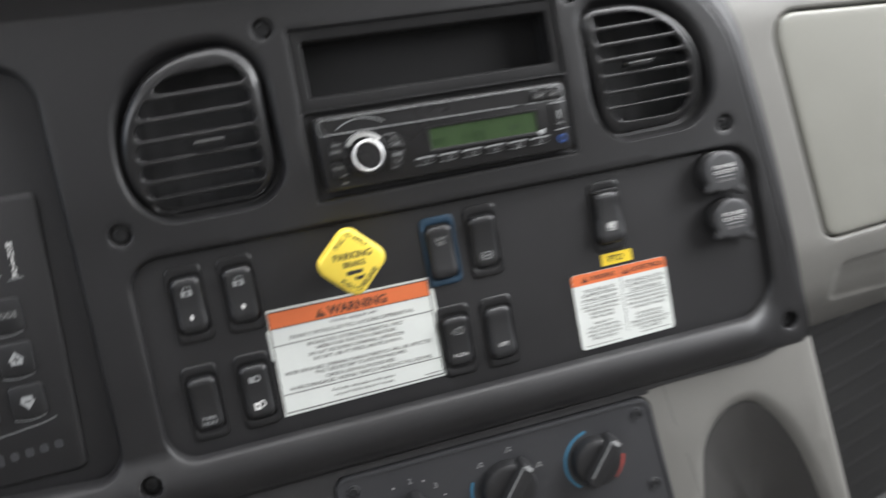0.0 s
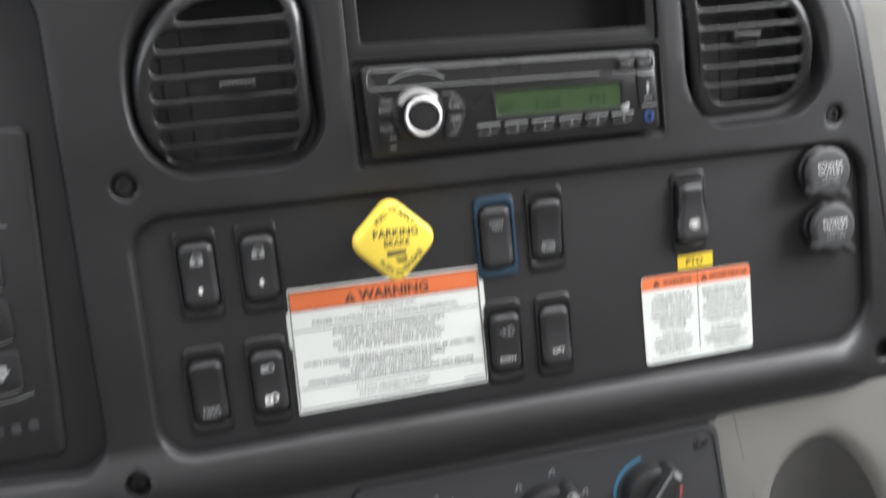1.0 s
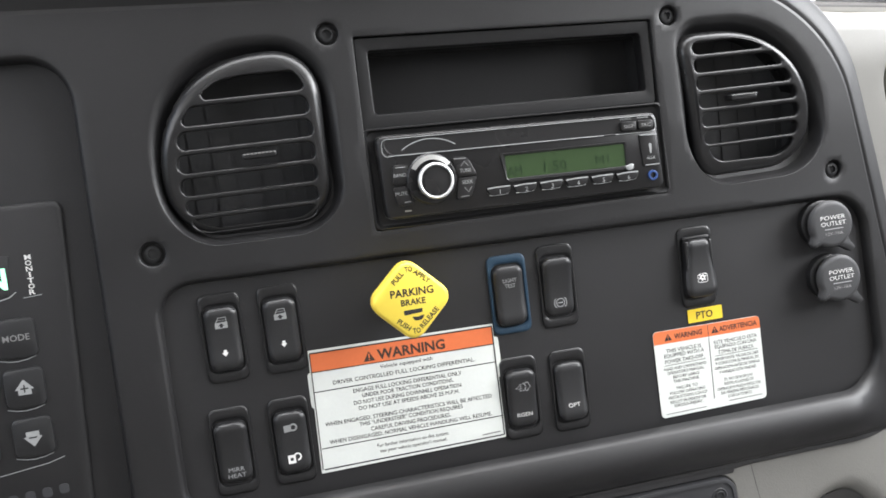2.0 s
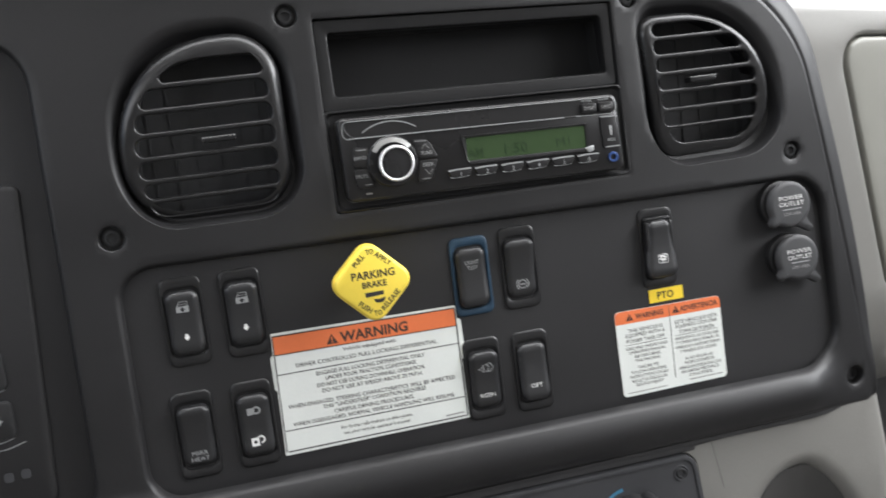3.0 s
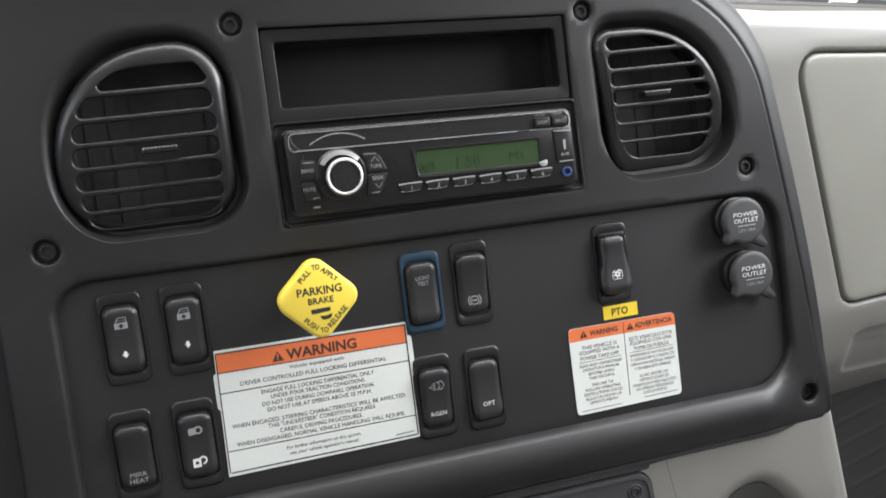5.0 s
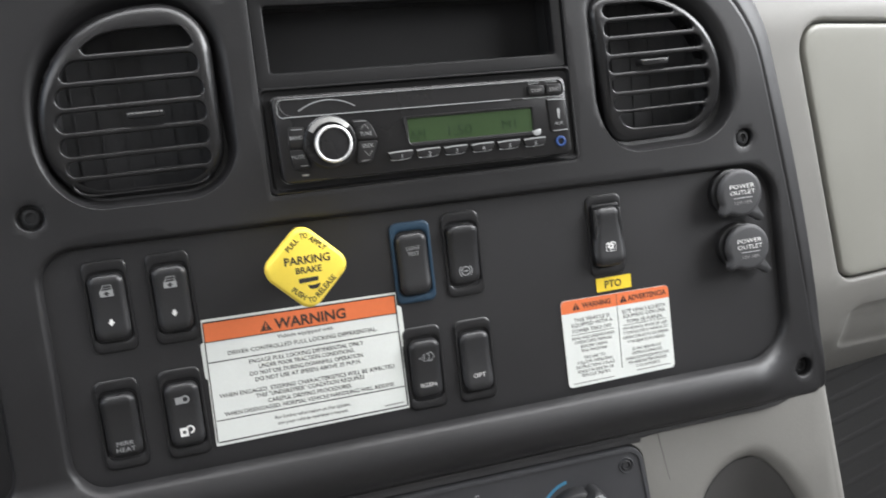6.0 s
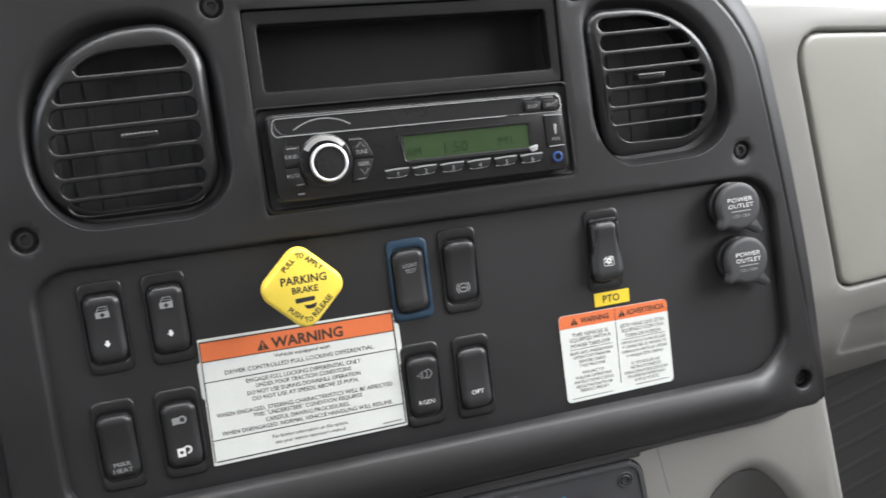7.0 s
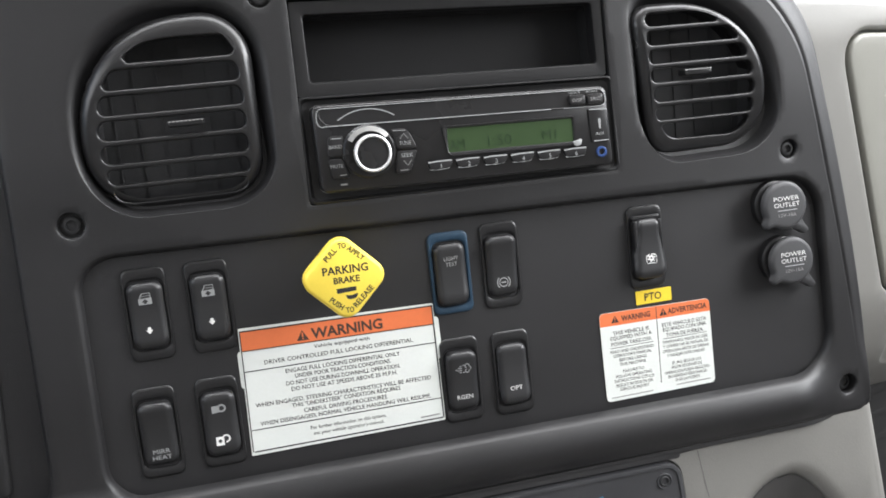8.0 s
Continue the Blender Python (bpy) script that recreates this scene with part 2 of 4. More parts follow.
def slab(loop, w0, w1):
    bm = bmesh.new()
    loft(bm, [[p3(p, w0) for p in loop], [p3(p, w1) for p in loop]], cap0=True, cap1=True)
    return bm


def stroke(points, width, w):
    """A flat printed line of so many mm through the points."""
    bm = bmesh.new()
    left, right = [], []
    for i, p in enumerate(points):
        a, b = Vector(points[max(i - 1, 0)]), Vector(points[min(i + 1, len(points) - 1)])
        t = (b - a).normalized()
        nrm = Vector((-t.y, t.x)) * width / 2
        left.append(p3(Vector(p) + nrm, w))
        right.append(p3(Vector(p) - nrm, w))
    loft(bm, [left, right], closed=False)
    return bm


def arc(cu, cv, r, a0, a1, n=20):
    return [(cu + r * math.cos(radians(a0 + (a1 - a0) * i / n)), cv + r * math.sin(radians(a0 + (a1 - a0) * i / n))) for i in range(n + 1)]


def join(bm, other):
    me = bpy.data.meshes.new("tmp")
    other.to_mesh(me)
    other.free()
    bm.from_mesh(me)
    bpy.data.meshes.remove(me)
    return bm


def words(text, cu, cv, height, w, width=None, turn=0.0, tilt=0.0, bold=0.0, depth=0.0):
    """Lettering in the built-in font, centred at cu, cv, with capitals so many mm high; width squeezes or stretches it."""
    cd = bpy.data.curves.new("lettering", "FONT")
    cd.body, cd.align_x, cd.align_y, cd.resolution_u = text, "CENTER", "CENTER", 2
    cd.offset = bold
    ob = bpy.data.objects.new("lettering", cd)
    scene.collection.objects.link(ob)
    me = bpy.data.meshes.new_from_object(ob.evaluated_get(bpy.context.evaluated_depsgraph_get()))
    bpy.data.objects.remove(ob)
    bpy.data.curves.remove(cd)
    co = np.array([v.co[:] for v in me.vertices])
    lo, hi = co.min(0), co.max(0)
    capital = 0.69
    sy = height / capital
    sx = width / (hi[0] - lo[0]) if width else sy
    cx, cy = (lo[0] + hi[0]) / 2, 0.0 if "\n" in text else None
    bm = bmesh.new()
    bm.from_mesh(me)
    bpy.data.meshes.remove(me)
    mid = (lo[1] + hi[1]) / 2
    ca, sa = math.cos(radians(turn)), math.sin(radians(turn))
    ct, st = math.cos(radians(tilt)), math.sin(radians(tilt))
    for v in bm.verts:
        a, b = (v.co.x - cx) * sx, (v.co.y - mid) * sy
        a, b = a * ca - b * sa, a * sa + b * ca
        v.co = p3((cu + a, cv + b * ct), w + b * st)
    return bm


# ---- the centre fascia ----
FACE = 3.0


def bump01(x):
    x = min(max(x, 0.0), 1.0)
    return x * x * (3 - 2 * x)


def lift(p):
    """How far the face stands out: a rolled lip along the foot, a slight crown above."""
    v = p[1]
    x = min(max((-207 - v) / 46.0, 0.0), 1.0)
    roll = math.sin(math.pi * x) ** 1.15 * (1 - bump01((p[0] - 304) / 42.0))
    return 11.0 * roll - 6.0 * (1 - bump01((v + 252) / 8.0)) + 1.5 * bump01((v + 75) / 60)


OUT_INNER = rounded([(-400, 93, 2, 2), (308, 65.5, 85, 80), (346, -118, 80, 60), (361, -245, 7, 6), (-400, -245, 2, 2)], 16)
OUT_OUTER = rounded([(-402, 115.5, 2, 2), (320, 73, 76, 76), (361, -139, 90, 60), (366.2, -250, 9, 8), (-402, -259, 2, 2)], 16)


def finer(loop, guide=None, step=12.0):
    """Adds points along an outline's long straight runs (those of a guide outline of the same length, where given)."""
    out = []
    for i in range(len(loop)):
        a, b = loop[i], loop[(i + 1) % len(loop)]
        g = guide or loop
        k = max(1, int((g[(i + 1) % len(g)] - g[i]).length / step))
        out += [a.lerp(b, j / k) for j in range(k)]
    return out


OUT_INNER, OUT_OUTER = finer(OUT_INNER), finer(OUT_OUTER, OUT_INNER)
VENT_L = rounded([(-127, 63, 66, 62), (-14, 63, 40, 42), (-17.5, -55.6, 32, 32), (-125.5, -54.6, 34, 46)], 12)
VENT_R = rounded([(200.5, 49.5, 20, 20), (306, 49, 68, 66), (306.5, -60, 34, 34), (205, -61.5, 30, 46)], 12)
RADIO_SLOT = rounded([(-2, 57, 2, 2), (188, 50.5, 2, 2), (190, -61, 2, 2), (-3, -60, 2, 2)], 3)
SWITCH_SLOT = rounded([(-136, -71.5, 22, 24), (334, -77.5, 24, 26), (342, -218.5, 34, 36), (-138, -217.5, 24, 22)], 12)
LEFT_SLOT = rounded([(-390, 64, 3, 3), (-158, 64, 28, 30), (-163, -219, 24, 22), (-390, -206, 3, 3)], 12)
SWITCH_SLOT, LEFT_SLOT = finer(SWITCH_SLOT), finer(LEFT_SLOT)
# middle, radius and depth of each sunk screw
SCREWS = [(-132, -54.5, 8, 4.8), (310.9, -60.6, 7.0, 4.2), (349.2, -227.4, 7.8, 7), (-150, -224, 8, 4.8), (-16, 59.5, 7.4, 4.8), (200, 51, 7, 4.8)]

fascia = thing("centre_fascia", 0, 0, 0, label="charcoal grained plastic dashboard fascia with rolled lower lip", category="dashboard panel")
bm = bmesh.new()
slots = [(RADIO_SLOT, [(0, 0), (0.5, -0.3), (0.8, -1.2), (0.8, -70)]),
         (SWITCH_SLOT, [(0, 0), (0.8, -0.3), (2.0, -1.5), (3.0, -3.6), (3.6, -6.2)]),
         (LEFT_SLOT, [(0, 0), (0.8, -0.3), (2.2, -1.8), (3.2, -4.5), (3.8, -12)])]
face_holes = [VENT_L, VENT_R] + [s for s, _ in slots]
for u, v, r, sunk in SCREWS:
    c = circle(u, v, r, 24)
    face_holes.append(c)
    base = FACE + min(lift(p) for p in c)
    loops = [[p3(p, FACE + lift(p) + w) for p in inset(c, d)] for d, w in ((0, 0), (0.5, -0.3))]
    loops += [[p3(p, base + w) for p in inset(c, d)] for d, w in ((0.9, -1.0), (1.1, -0.6 * sunk), (1.2, -sunk))]
    loft(bm, loops, cap1=True)
sheet(bm, OUT_INNER, face_holes, 4.0, lambda p: p3(p, FACE + lift(p)))
# the vents' openings are coved above and crisp along their foot
for opening in (VENT_L, VENT_R):
    cove = []
    for d, foot, w in [(0, 0, 0), (1.2, 0.2, -0.2), (3.0, 0.5, -1.1), (5.0, 0.9, -2.8), (6.6, 1.4, -5.2), (8.0, 2.0, -8.0), (10.0, 4.0, -10.8), (14.0, 10.0, -12.0)]:
        soft_lp = inset(opening, d)
        hard_lp = inset(opening, foot)
        cove.append([p3(b.lerp(a, bump01((q[1] + 50) / 60)), FACE + w + lift(q)) for a, b, q in zip(soft_lp, hard_lp, opening)])
    loft(bm, cove)
for lp, steps in slots:
    rings(bm, lp, [(d, FACE + w) for d, w in steps], lift=lift, cap=False)
# the brow: a coved rim that stands forward of the face, tallest along the top, and the shell behind it
back = 0.235


def rim(p):
    turn = 3.2 * (1 - bump01((p[1] + 250) / 12.0))
    brow = max(0.3 + 2.2 * bump01((p[1] + 250) / 45.0) + 7.0 * bump01((p[1] + 235) / 230.0), 0.8 * lift(p)) - turn
    fall = bump01((p[0] - 205) / 100.0) * bump01((p[1] + 236) / 40.0)
    return brow * (1 - fall) - 1.6 * fall


edge = []
for k in range(15):
    q = k / 14
    groove = 0.9 * math.exp(-((q - 0.15) / 0.09) ** 2)
    edge.append([p3(a.lerp(b, q), FACE + lift(a) * (1 - bump01(q)) + rim(b) * bump01(q) * (0.35 + 0.65 * q) - groove * bump01((b[1] + 225) / 60)) for a, b in zip(OUT_INNER, OUT_OUTER)])
for d, w in ((-0.9, -0.5), (-1.7, -1.8), (-2.0, -4.0), (-1.6, -9.0)):
    edge.append([p3(p, FACE + rim(p) + w) for p in inset(OUT_OUTER, d)])
for far in (40, 110, 260):
    edge.append([p3((b[0], b[1] - 2 + far * 0.08), -far) for b in OUT_OUTER])
loft(bm, edge)
part("faceplate", bm, M_FASCIA, fascia)
# recessed plates behind the openings
bm = bmesh.new()
sheet(bm, inset(SWITCH_SLOT, 1.5), [], 12.0, lambda p: p3(p, -3.0))
part("switch_plate", bm, M_PLATE, fascia)
bm = bmesh.new()
sheet(bm, inset(LEFT_SLOT, 1.5), [], 14.0, lambda p: p3(p, -8.5))
part("cluster_plate", bm, M_PLATE, fascia)


# the thin stepped flange that closes the gap under the lip
bm = bmesh.new()
strip = []
for k in range(65):
    u = -398 + 746 * k / 64
    low = -252.0 - 3.7 * (1 - bump01((u - 185) / 55.0))
    tip = 3.4 * bump01((u - 312) / 38.0)
    sink = 3.6 * bump01((u - 322) / 26.0)
    strip.append([p3((u, v + tip), w - sink) for v, w in ((-243, -4.0), (-247.6, 1.6), (-248.6, 3.4), (-250.6, 3.8), (-251.7, 3.4), (-251.9, 2.5), (low, 2.4), (low - 0.5, 2.0), (low - 0.6, -1.0))])
loft(bm, strip, closed=False)
part("lower_flange", bm, M_KNEE, fascia)


def screw_mesh(parent, u, v, w, r):
    bm = bmesh.new()
    rings(bm, circle(u, v, r, 20), [(0, w), (0, w + 1.2), (r * 0.18, w + 2.0), (r * 0.42, w + 2.2)], cap=False)
    rings(bm, circle(u, v, r * 0.58, 20), [(0, w + 2.2), (0.0, w + 0.4)], cap=True)
    return part("screw", bm, M_STEEL, parent, "dark recessed screw head")


for u, v, r, sunk in SCREWS:
    screw_mesh(fascia, u, v, FACE + min(lift(p) for p in circle(u, v, r, 24)) + 0.2 - sunk, r * 0.66)

# ---- air vents ----
def lift_out(bm, keep):
    """Takes the faces whose middle suits out of a mesh, as a mesh of their own."""
    out, made = bmesh.new(), {}
    faces = [f for f in bm.faces if keep(f.calc_center_median() / MM)]
    for f in faces:
        vs = []
        for v in f.verts:
            if v not in made:
                made[v] = out.verts.new(v.co)
            vs.append(made[v])
        out.faces.new(vs)
    bmesh.ops.delete(bm, geom=faces, context="FACES")
    return out


def air_vent(name, ring, mouth, first, last, bars, ends, tab, ribs, edge, brow, label):
    """A crowned one-piece grille: bars gives the upper edge of each slat, ends the reach of the slots between them,
    first and last the outlines of the end slots."""
    cu = sum(p[0] for p in ring) / len(ring)
    cv = sum(p[1] for p in ring) / len(ring)
    o = Vector((cu, cv))
    ring, mouth, first, last = ([p - o for p in lp] for lp in (ring, mouth, first, last))
    bars = [v - cv for v in bars]
    thick = 3.0
    t = thing(name, cu, cv, 0, label=label, category="air vent", group="dashboard air vents")
    lim = max(abs(p[1]) for p in ring)

    def crown(p):
        s = p[1] / lim
        return 6.0 + 6.5 * s - 6.5 * s * s

    slots = [first]
    for a, b, (l, lean_l, e, lean_e) in zip(bars, bars[1:], ends):
        top, low, l, e = a - thick, b, l - cu, e - cu
        r = (top - low) * 0.46
        slots.append(rounded([(l + lean_l, top, r, r), (e + lean_e, top, r, r), (e - lean_e * 0.3, low, r * 0.8, r * 0.8), (l - lean_l * 0.3, low, r, r)], 7))
    slots.append(last)
    bm = bmesh.new()
    shoulder = [(edge * (1 - math.cos(a)), -1.15 * edge * (1 - math.sin(a))) for a in (math.pi * k / 18 for k in range(10))]

    def stepped(d):
        """The ring moved inwards by d, and brow times as far along its top."""
        return [a.lerp(b, bump01(p[1] / lim * 1.4)) for a, b, p in zip(inset(ring, d), inset(ring, d * brow), ring)]

    loft(bm, [[p3(p, w + crown(p)) for p in stepped(d)] for d, w in [(0, -36)] + shoulder])
    for sl in slots:
        rings(bm, sl, [(-1.05, 0), (-0.75, -0.1), (-0.38, -0.4), (-0.1, -0.85), (0, -1.4), (0, -5.0), (-0.4, -7.0)], lift=crown, cap=False)
    sheet(bm, stepped(edge), [inset(sl, -1.05) for sl in slots], 2.4, lambda p: p3(p, crown(p)))
    bmesh.ops.remove_doubles(bm, verts=bm.verts, dist=1e-6)
    for k, v in enumerate(bars):
        e0, e1 = slots[k], slots[k + 1]
        x0 = max(min(p[0] for p in e0), min(p[0] for p in e1)) + 5
        x1 = min(max(p[0] for p in e0), max(p[0] for p in e1)) - 5
        slat = lift_out(bm, lambda c: x0 < c.x < x1 and v - thick - 1.2 < c.z < v + 1.2)
        part("slat", slat, M_VENT, t)
    part("vent_ring", bm, M_VENT, t)
    # upright vanes deep inside, and the duct behind, both lightened for lens veil
    x0, x1 = min(p[0] for p in mouth), max(p[0] for p in mouth)
    z0, z1 = min(p[1] for p in mouth), max(p[1] for p in mouth)
    for k in range(6):
        x = x0 + (x1 - x0) * (k + 0.5) / 6
        part("vane", slab(box_outline(x, (z0 + z1) / 2, 0.9, (z1 - z0) * 0.8, 0.3, 2), -23.9, -23.2), M_DUCT, t, smooth=False)
    bm = bmesh.new()
    loft(bm, [[p3(p, -9) for p in inset(mouth, -1.5)], [p3(p, -24) for p in mouth]], cap1=True)
    part("duct", bm, M_DUCT, t)
    tu, tv, tw, th = tab
    tb = part("thumb_tab", pad(box_outline(tu - cu, tv - cv - th / 2, tw, th, 1.4, 4), crown((0, tv - cv)) + 1.4, 1.2, 0), M_VENT, t, "adjusting tab across the slats")
    if ribs:
        for k in range(9):
            bit = slab(box_outline(tu - cu - tw / 2 + tw * (k + 0.5) / 9, tv - cv - 0.6, tw / 9 * 0.7, 0.7, 0.2, 2), 3, crown((0, tv - cv)) + 2.0)
            part("rib", bit, M_DIM, tb)
    return t


air_vent("air_vent",
         rounded([(-121, 53.4, 66, 66), (-24, 53.4, 27, 29), (-25, -51, 26, 26), (-120, -50, 32, 33)], 12),
         rounded([(-111, 60, 60, 44), (-32, 60, 14, 16), (-33, -60, 12, 12), (-111.5, -60, 12, 20)], 10),
         rounded([(-92, 40.6, 9.4, 30), (-33.6, 40.6, 9, 9), (-33.2, 28.9, 4, 4), (-91.5, 28.9, 2.5, 4)], 8),
         rounded([(-108.5, -38.4, 3.4, 4), (-34.8, -38.4, 4, 3.4), (-37, -46.2, 4, 8), (-104, -46.2, 8, 4)], 8),
         [28.9, 15.2, 2.0, -11.3, -24.2, -35.6],
         [(-104.6, 4, -32.4, -1), (-108.6, 1, -31.8, -0.5), (-110.4, 0, -32.2, 0), (-110.4, -0.5, -32.6, 0), (-109, -1, -33.4, 0)], (-64, -3.8, 19.5, 3.4), True, 5.4, 1.55,
         "round-cornered charcoal air vent with horizontal slats and thumb tab")
air_vent("air_vent",
         rounded([(203.6, 38.4, 14, 15), (296, 38, 64, 60), (296, -54, 28, 28), (215, -55, 16, 22)], 12),
         rounded([(210.5, 60, 6, 6), (296, 46, 40, 46), (290, -60, 16, 18), (227, -60, 8, 9)], 10),
         rounded([(212.8, 32.4, 4, 5), (255, 32.4, 17, 7), (262.6, 24.6, 2.5, 2.5), (213.4, 24.6, 4, 4)], 8),
         rounded([(221.8, -35.4, 3.4, 4), (285.4, -35.4, 4, 3.4), (279.5, -46.4, 9, 10), (228.6, -45.4, 7, 6)], 8),
         [24.7, 13.1, 2.0, -9.6, -21.5, -33.1],
         [(213.2, -0.3, 274.8, -5), (214.0, -0.5, 281.2, -2.5), (215.2, -0.6, 285.2, -1), (217.2, -0.7, 286.8, 0), (219, -1, 286.4, 0.4)], (246, -3.0, 18.6, 4.0), True, 4.3, 1.0,
         "slanting charcoal air vent with horizontal slats and thumb tab")

# ---- storage cubby above the radio ----
cubby = thing("storage_cubby", 93, 28, 0, 0, label="open black storage cubby with thin plastic frame above radio", category="storage cubby")
C_OUT = [p - Vector((93, 28)) for p in rounded([(-1, 55.5, 2, 2), (187, 49.5, 2, 2), (187, -2.2, 2, 2), (-2, 1.4, 2, 2)], 4)]
C_IN = [p - Vector((93, 28)) for p in rounded([(6.5, 47.5, 2.5, 2.5), (180, 42, 2.5, 2.5), (181, 6.0, 2.5, 2.5), (6.5, 10, 2.5, 2.5)], 4)]
bm = bmesh.new()
loft(bm, [[p3(a.lerp(b, s), w) for a, b in zip(C_OUT, C_IN)] for s, w in ((0, -20), (0, 1.6), (0.06, 2.4), (0.85, 2.6), (0.95, 2.2), (1.0, 1.2), (1.0, -8))])
part("frame", bm, M_TRIM, cubby)
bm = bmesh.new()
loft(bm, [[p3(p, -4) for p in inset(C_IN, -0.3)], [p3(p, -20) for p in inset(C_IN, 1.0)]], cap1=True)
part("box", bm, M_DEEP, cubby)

# ---- radio ----
radio = thing("car_radio", 94.5, -30.2, 0, -1.15, label="black single slot car radio with green display and silver knob", category="car radio")
R_OUT = rounded([(-97.6, 30.4, 3, 3), (95.2, 30, 3, 3), (97.6, -28.6, 4, 4), (-96.6, -31.2, 4, 4)], 5)
R_FACE = rounded([(-91.5, 25.6, 5, 5), (89, 24.4, 5, 5), (91.5, -24.6, 5, 5), (-89.5, -25.4, 5, 5)], 5)
bm = bmesh.new()
loft(bm, [[p3(a.lerp(b, s), w) for a, b in zip(R_OUT, R_FACE)] for s, w in ((0, -30), (0, 2.8), (0.08, 3.6), (0.2, 3.8), (0.45, 1.2), (0.8, 0.5), (1.0, 0.5))])
part("trim_ring", bm, M_TRIM, radio)
bm = bmesh.new()
rings(bm, inset(R_FACE, 0.5), [(0, -10), (0, 6.4), (0.4, 7.4), (1.3, 8.0)], cap=True)
part("faceplate", bm, M_RADIO, radio)
TOP = rounded([(-88.5, 23.6, 4, 4), (86.5, 22.6, 4, 4), (87.5, 11.5, 4, 4), (-85.5, 12.6, 6, 6)], 5)
bm = bmesh.new()
rings(bm, TOP, [(0, 7.9), (0, 8.4), (0.5, 8.7), (0.9, 8.2)], cap=True)
strip = part("disc_flap", bm, M_RADIO, radio, "glossy flap with thin silver outline")
part("outline", stroke([(-84.6, 12.9), (30, 12.4), (52, 12.2)], 0.5, 8.8), M_SILVER, strip)
part("outline", stroke(arc(-84.2, 16.5, 4.0, 265, 180, 8) + [(-88.0, 20.5)] + arc(-85.0, 20.0, 3.0, 180, 92, 6), 0.42, 8.8), M_SILVER, strip)
part("outline", stroke([(-85, 23.0), (0, 22.7), (84, 22.2)], 0.35, 8.8), M_SILVER, strip)
part("outline", stroke([(60, 12.1), (84, 11.9)] + arc(84, 15.9, 3.6, -85, 5, 7) + [(87.2, 20)], 0.42, 8.8), M_SILVER, strip)
part("arc_trim", stroke(arc(-59.4, -8.2, 29.4, 57, 125, 22), 0.6, 8.95), M_SILVER, radio)


def radio_button(name, loop, parent=radio, h=9.6):
    return part(name, pad(loop, h, 0.7, 7.0), M_RADIO, parent)


b = radio_button("band_button", rounded([(-83, 7.5, 2, 2), (-73.5, 7.2, 2, 2), (-75.5, -4.6, 2, 2), (-84, -4.6, 2, 2)], 3))
part("lettering", words("BAND", -79.2, 1.2, 2.1, 9.75, width=7.4), M_SILVER, b)
part("dash_mark", stroke([(-81.5, 5.8), (-75.5, 5.8)], 0.45, 9.75), M_SILVER, b)
b = radio_button("mute_button", rounded([(-84, -5.6, 2, 2), (-75.5, -5.6, 2, 2), (-72, -17, 2, 2), (-82.5, -17.4, 2, 2)], 3))
part("lettering", words("MUTE", -79.4, -9.8, 2.1, 9.75, width=7.2), M_SILVER, b)
part("dash_mark", stroke([(-78, -15.2), (-74, -15)], 0.45, 9.75), M_SILVER, b)
b = radio_button("tune_button", rounded([(-47, 9, 2, 2), (-37, 8.6, 3, 3), (-31.5, -3.4, 2, 2), (-44, -3.4, 2, 2)], 3))
part("lettering", words("TUNE", -38.8, 0.0, 2.2, 9.75, width=7), M_SILVER, b)
part("chevron", stroke([(-41.5, 2.6), (-39.2, 5.6), (-36.8, 2.6)], 0.45, 9.75), M_DIM, b)
part("dash_mark", stroke([(-45.5, 7.6), (-38, 7.3)], 0.45, 9.75), M_DIM, b)
b = radio_button("seek_button", rounded([(-44, -4.2, 2, 2), (-31.5, -4.2, 2, 2), (-37, -17.2, 3, 3), (-46, -17.4, 2, 2)], 3))
part("lettering", words("SEEK", -38.2, -7.0, 2.2, 9.75, width=7), M_SILVER, b)
part("chevron", stroke([(-40.5, -10), (-38.2, -13), (-35.8, -10)], 0.45, 9.75), M_DIM, b)
part("dash_mark", stroke([(-43, -15.6), (-38, -15.4)], 0.45, 9.75), M_DIM, b)
# tuning knob with its chromed collar
bm = bmesh.new()
rings(bm, circle(-60, -3.0, 15.5, 40), [(0, 7), (0, 9.2), (1.2, 10.4), (3.0, 10.2)], cap=True)
part("knob_base", bm, M_RADIO, radio)
bm = bmesh.new()
lp = arc(-59.6, -3.2, 14.6, 38, 148, 30)
lp2 = arc(-59.6, -3.2, 11.8, 38, 148, 30)
loft(bm, [[p3(p, 9.5) for p in lp], [p3(p, 11.0) for p in lp], [p3(p, 11.9) for p in lp2]], closed=False)
part("chrome_collar", bm, M_COLLAR, radio)
bm = bmesh.new()
grooved = [p * (1.0 if k % 2 else 0.985) for k, p in enumerate(circle(0, 0, 10.7, 72))]
grooved = [p + Vector((-59.4, -4.0)) for p in grooved]
loft(bm, [[p3(p, w) for p in grooved] for w in (8, 19.0)], cap1=True)
kn = part("volume_knob", bm, M_RADIO, radio, "black fluted volume knob with chrome ring", smooth=False)
bm = bmesh.new()
rings(bm, circle(-59.4, -4.0, 10.9, 56), [(0, 18.6), (0.1, 19.8), (0.5, 20.6), (1.1, 20.9), (1.7, 20.7), (2.0, 19.9)], cap=False)
part("chrome_ring", bm, M_CHROME, kn)
bm = bmesh.new()
rings(bm, circle(-59.4, -4.0, 8.95, 40), [(0, 19.4), (2.5, 19.9), (6, 20.1)], cap=True)
part("knob_cap", bm, M_RADIO, kn)
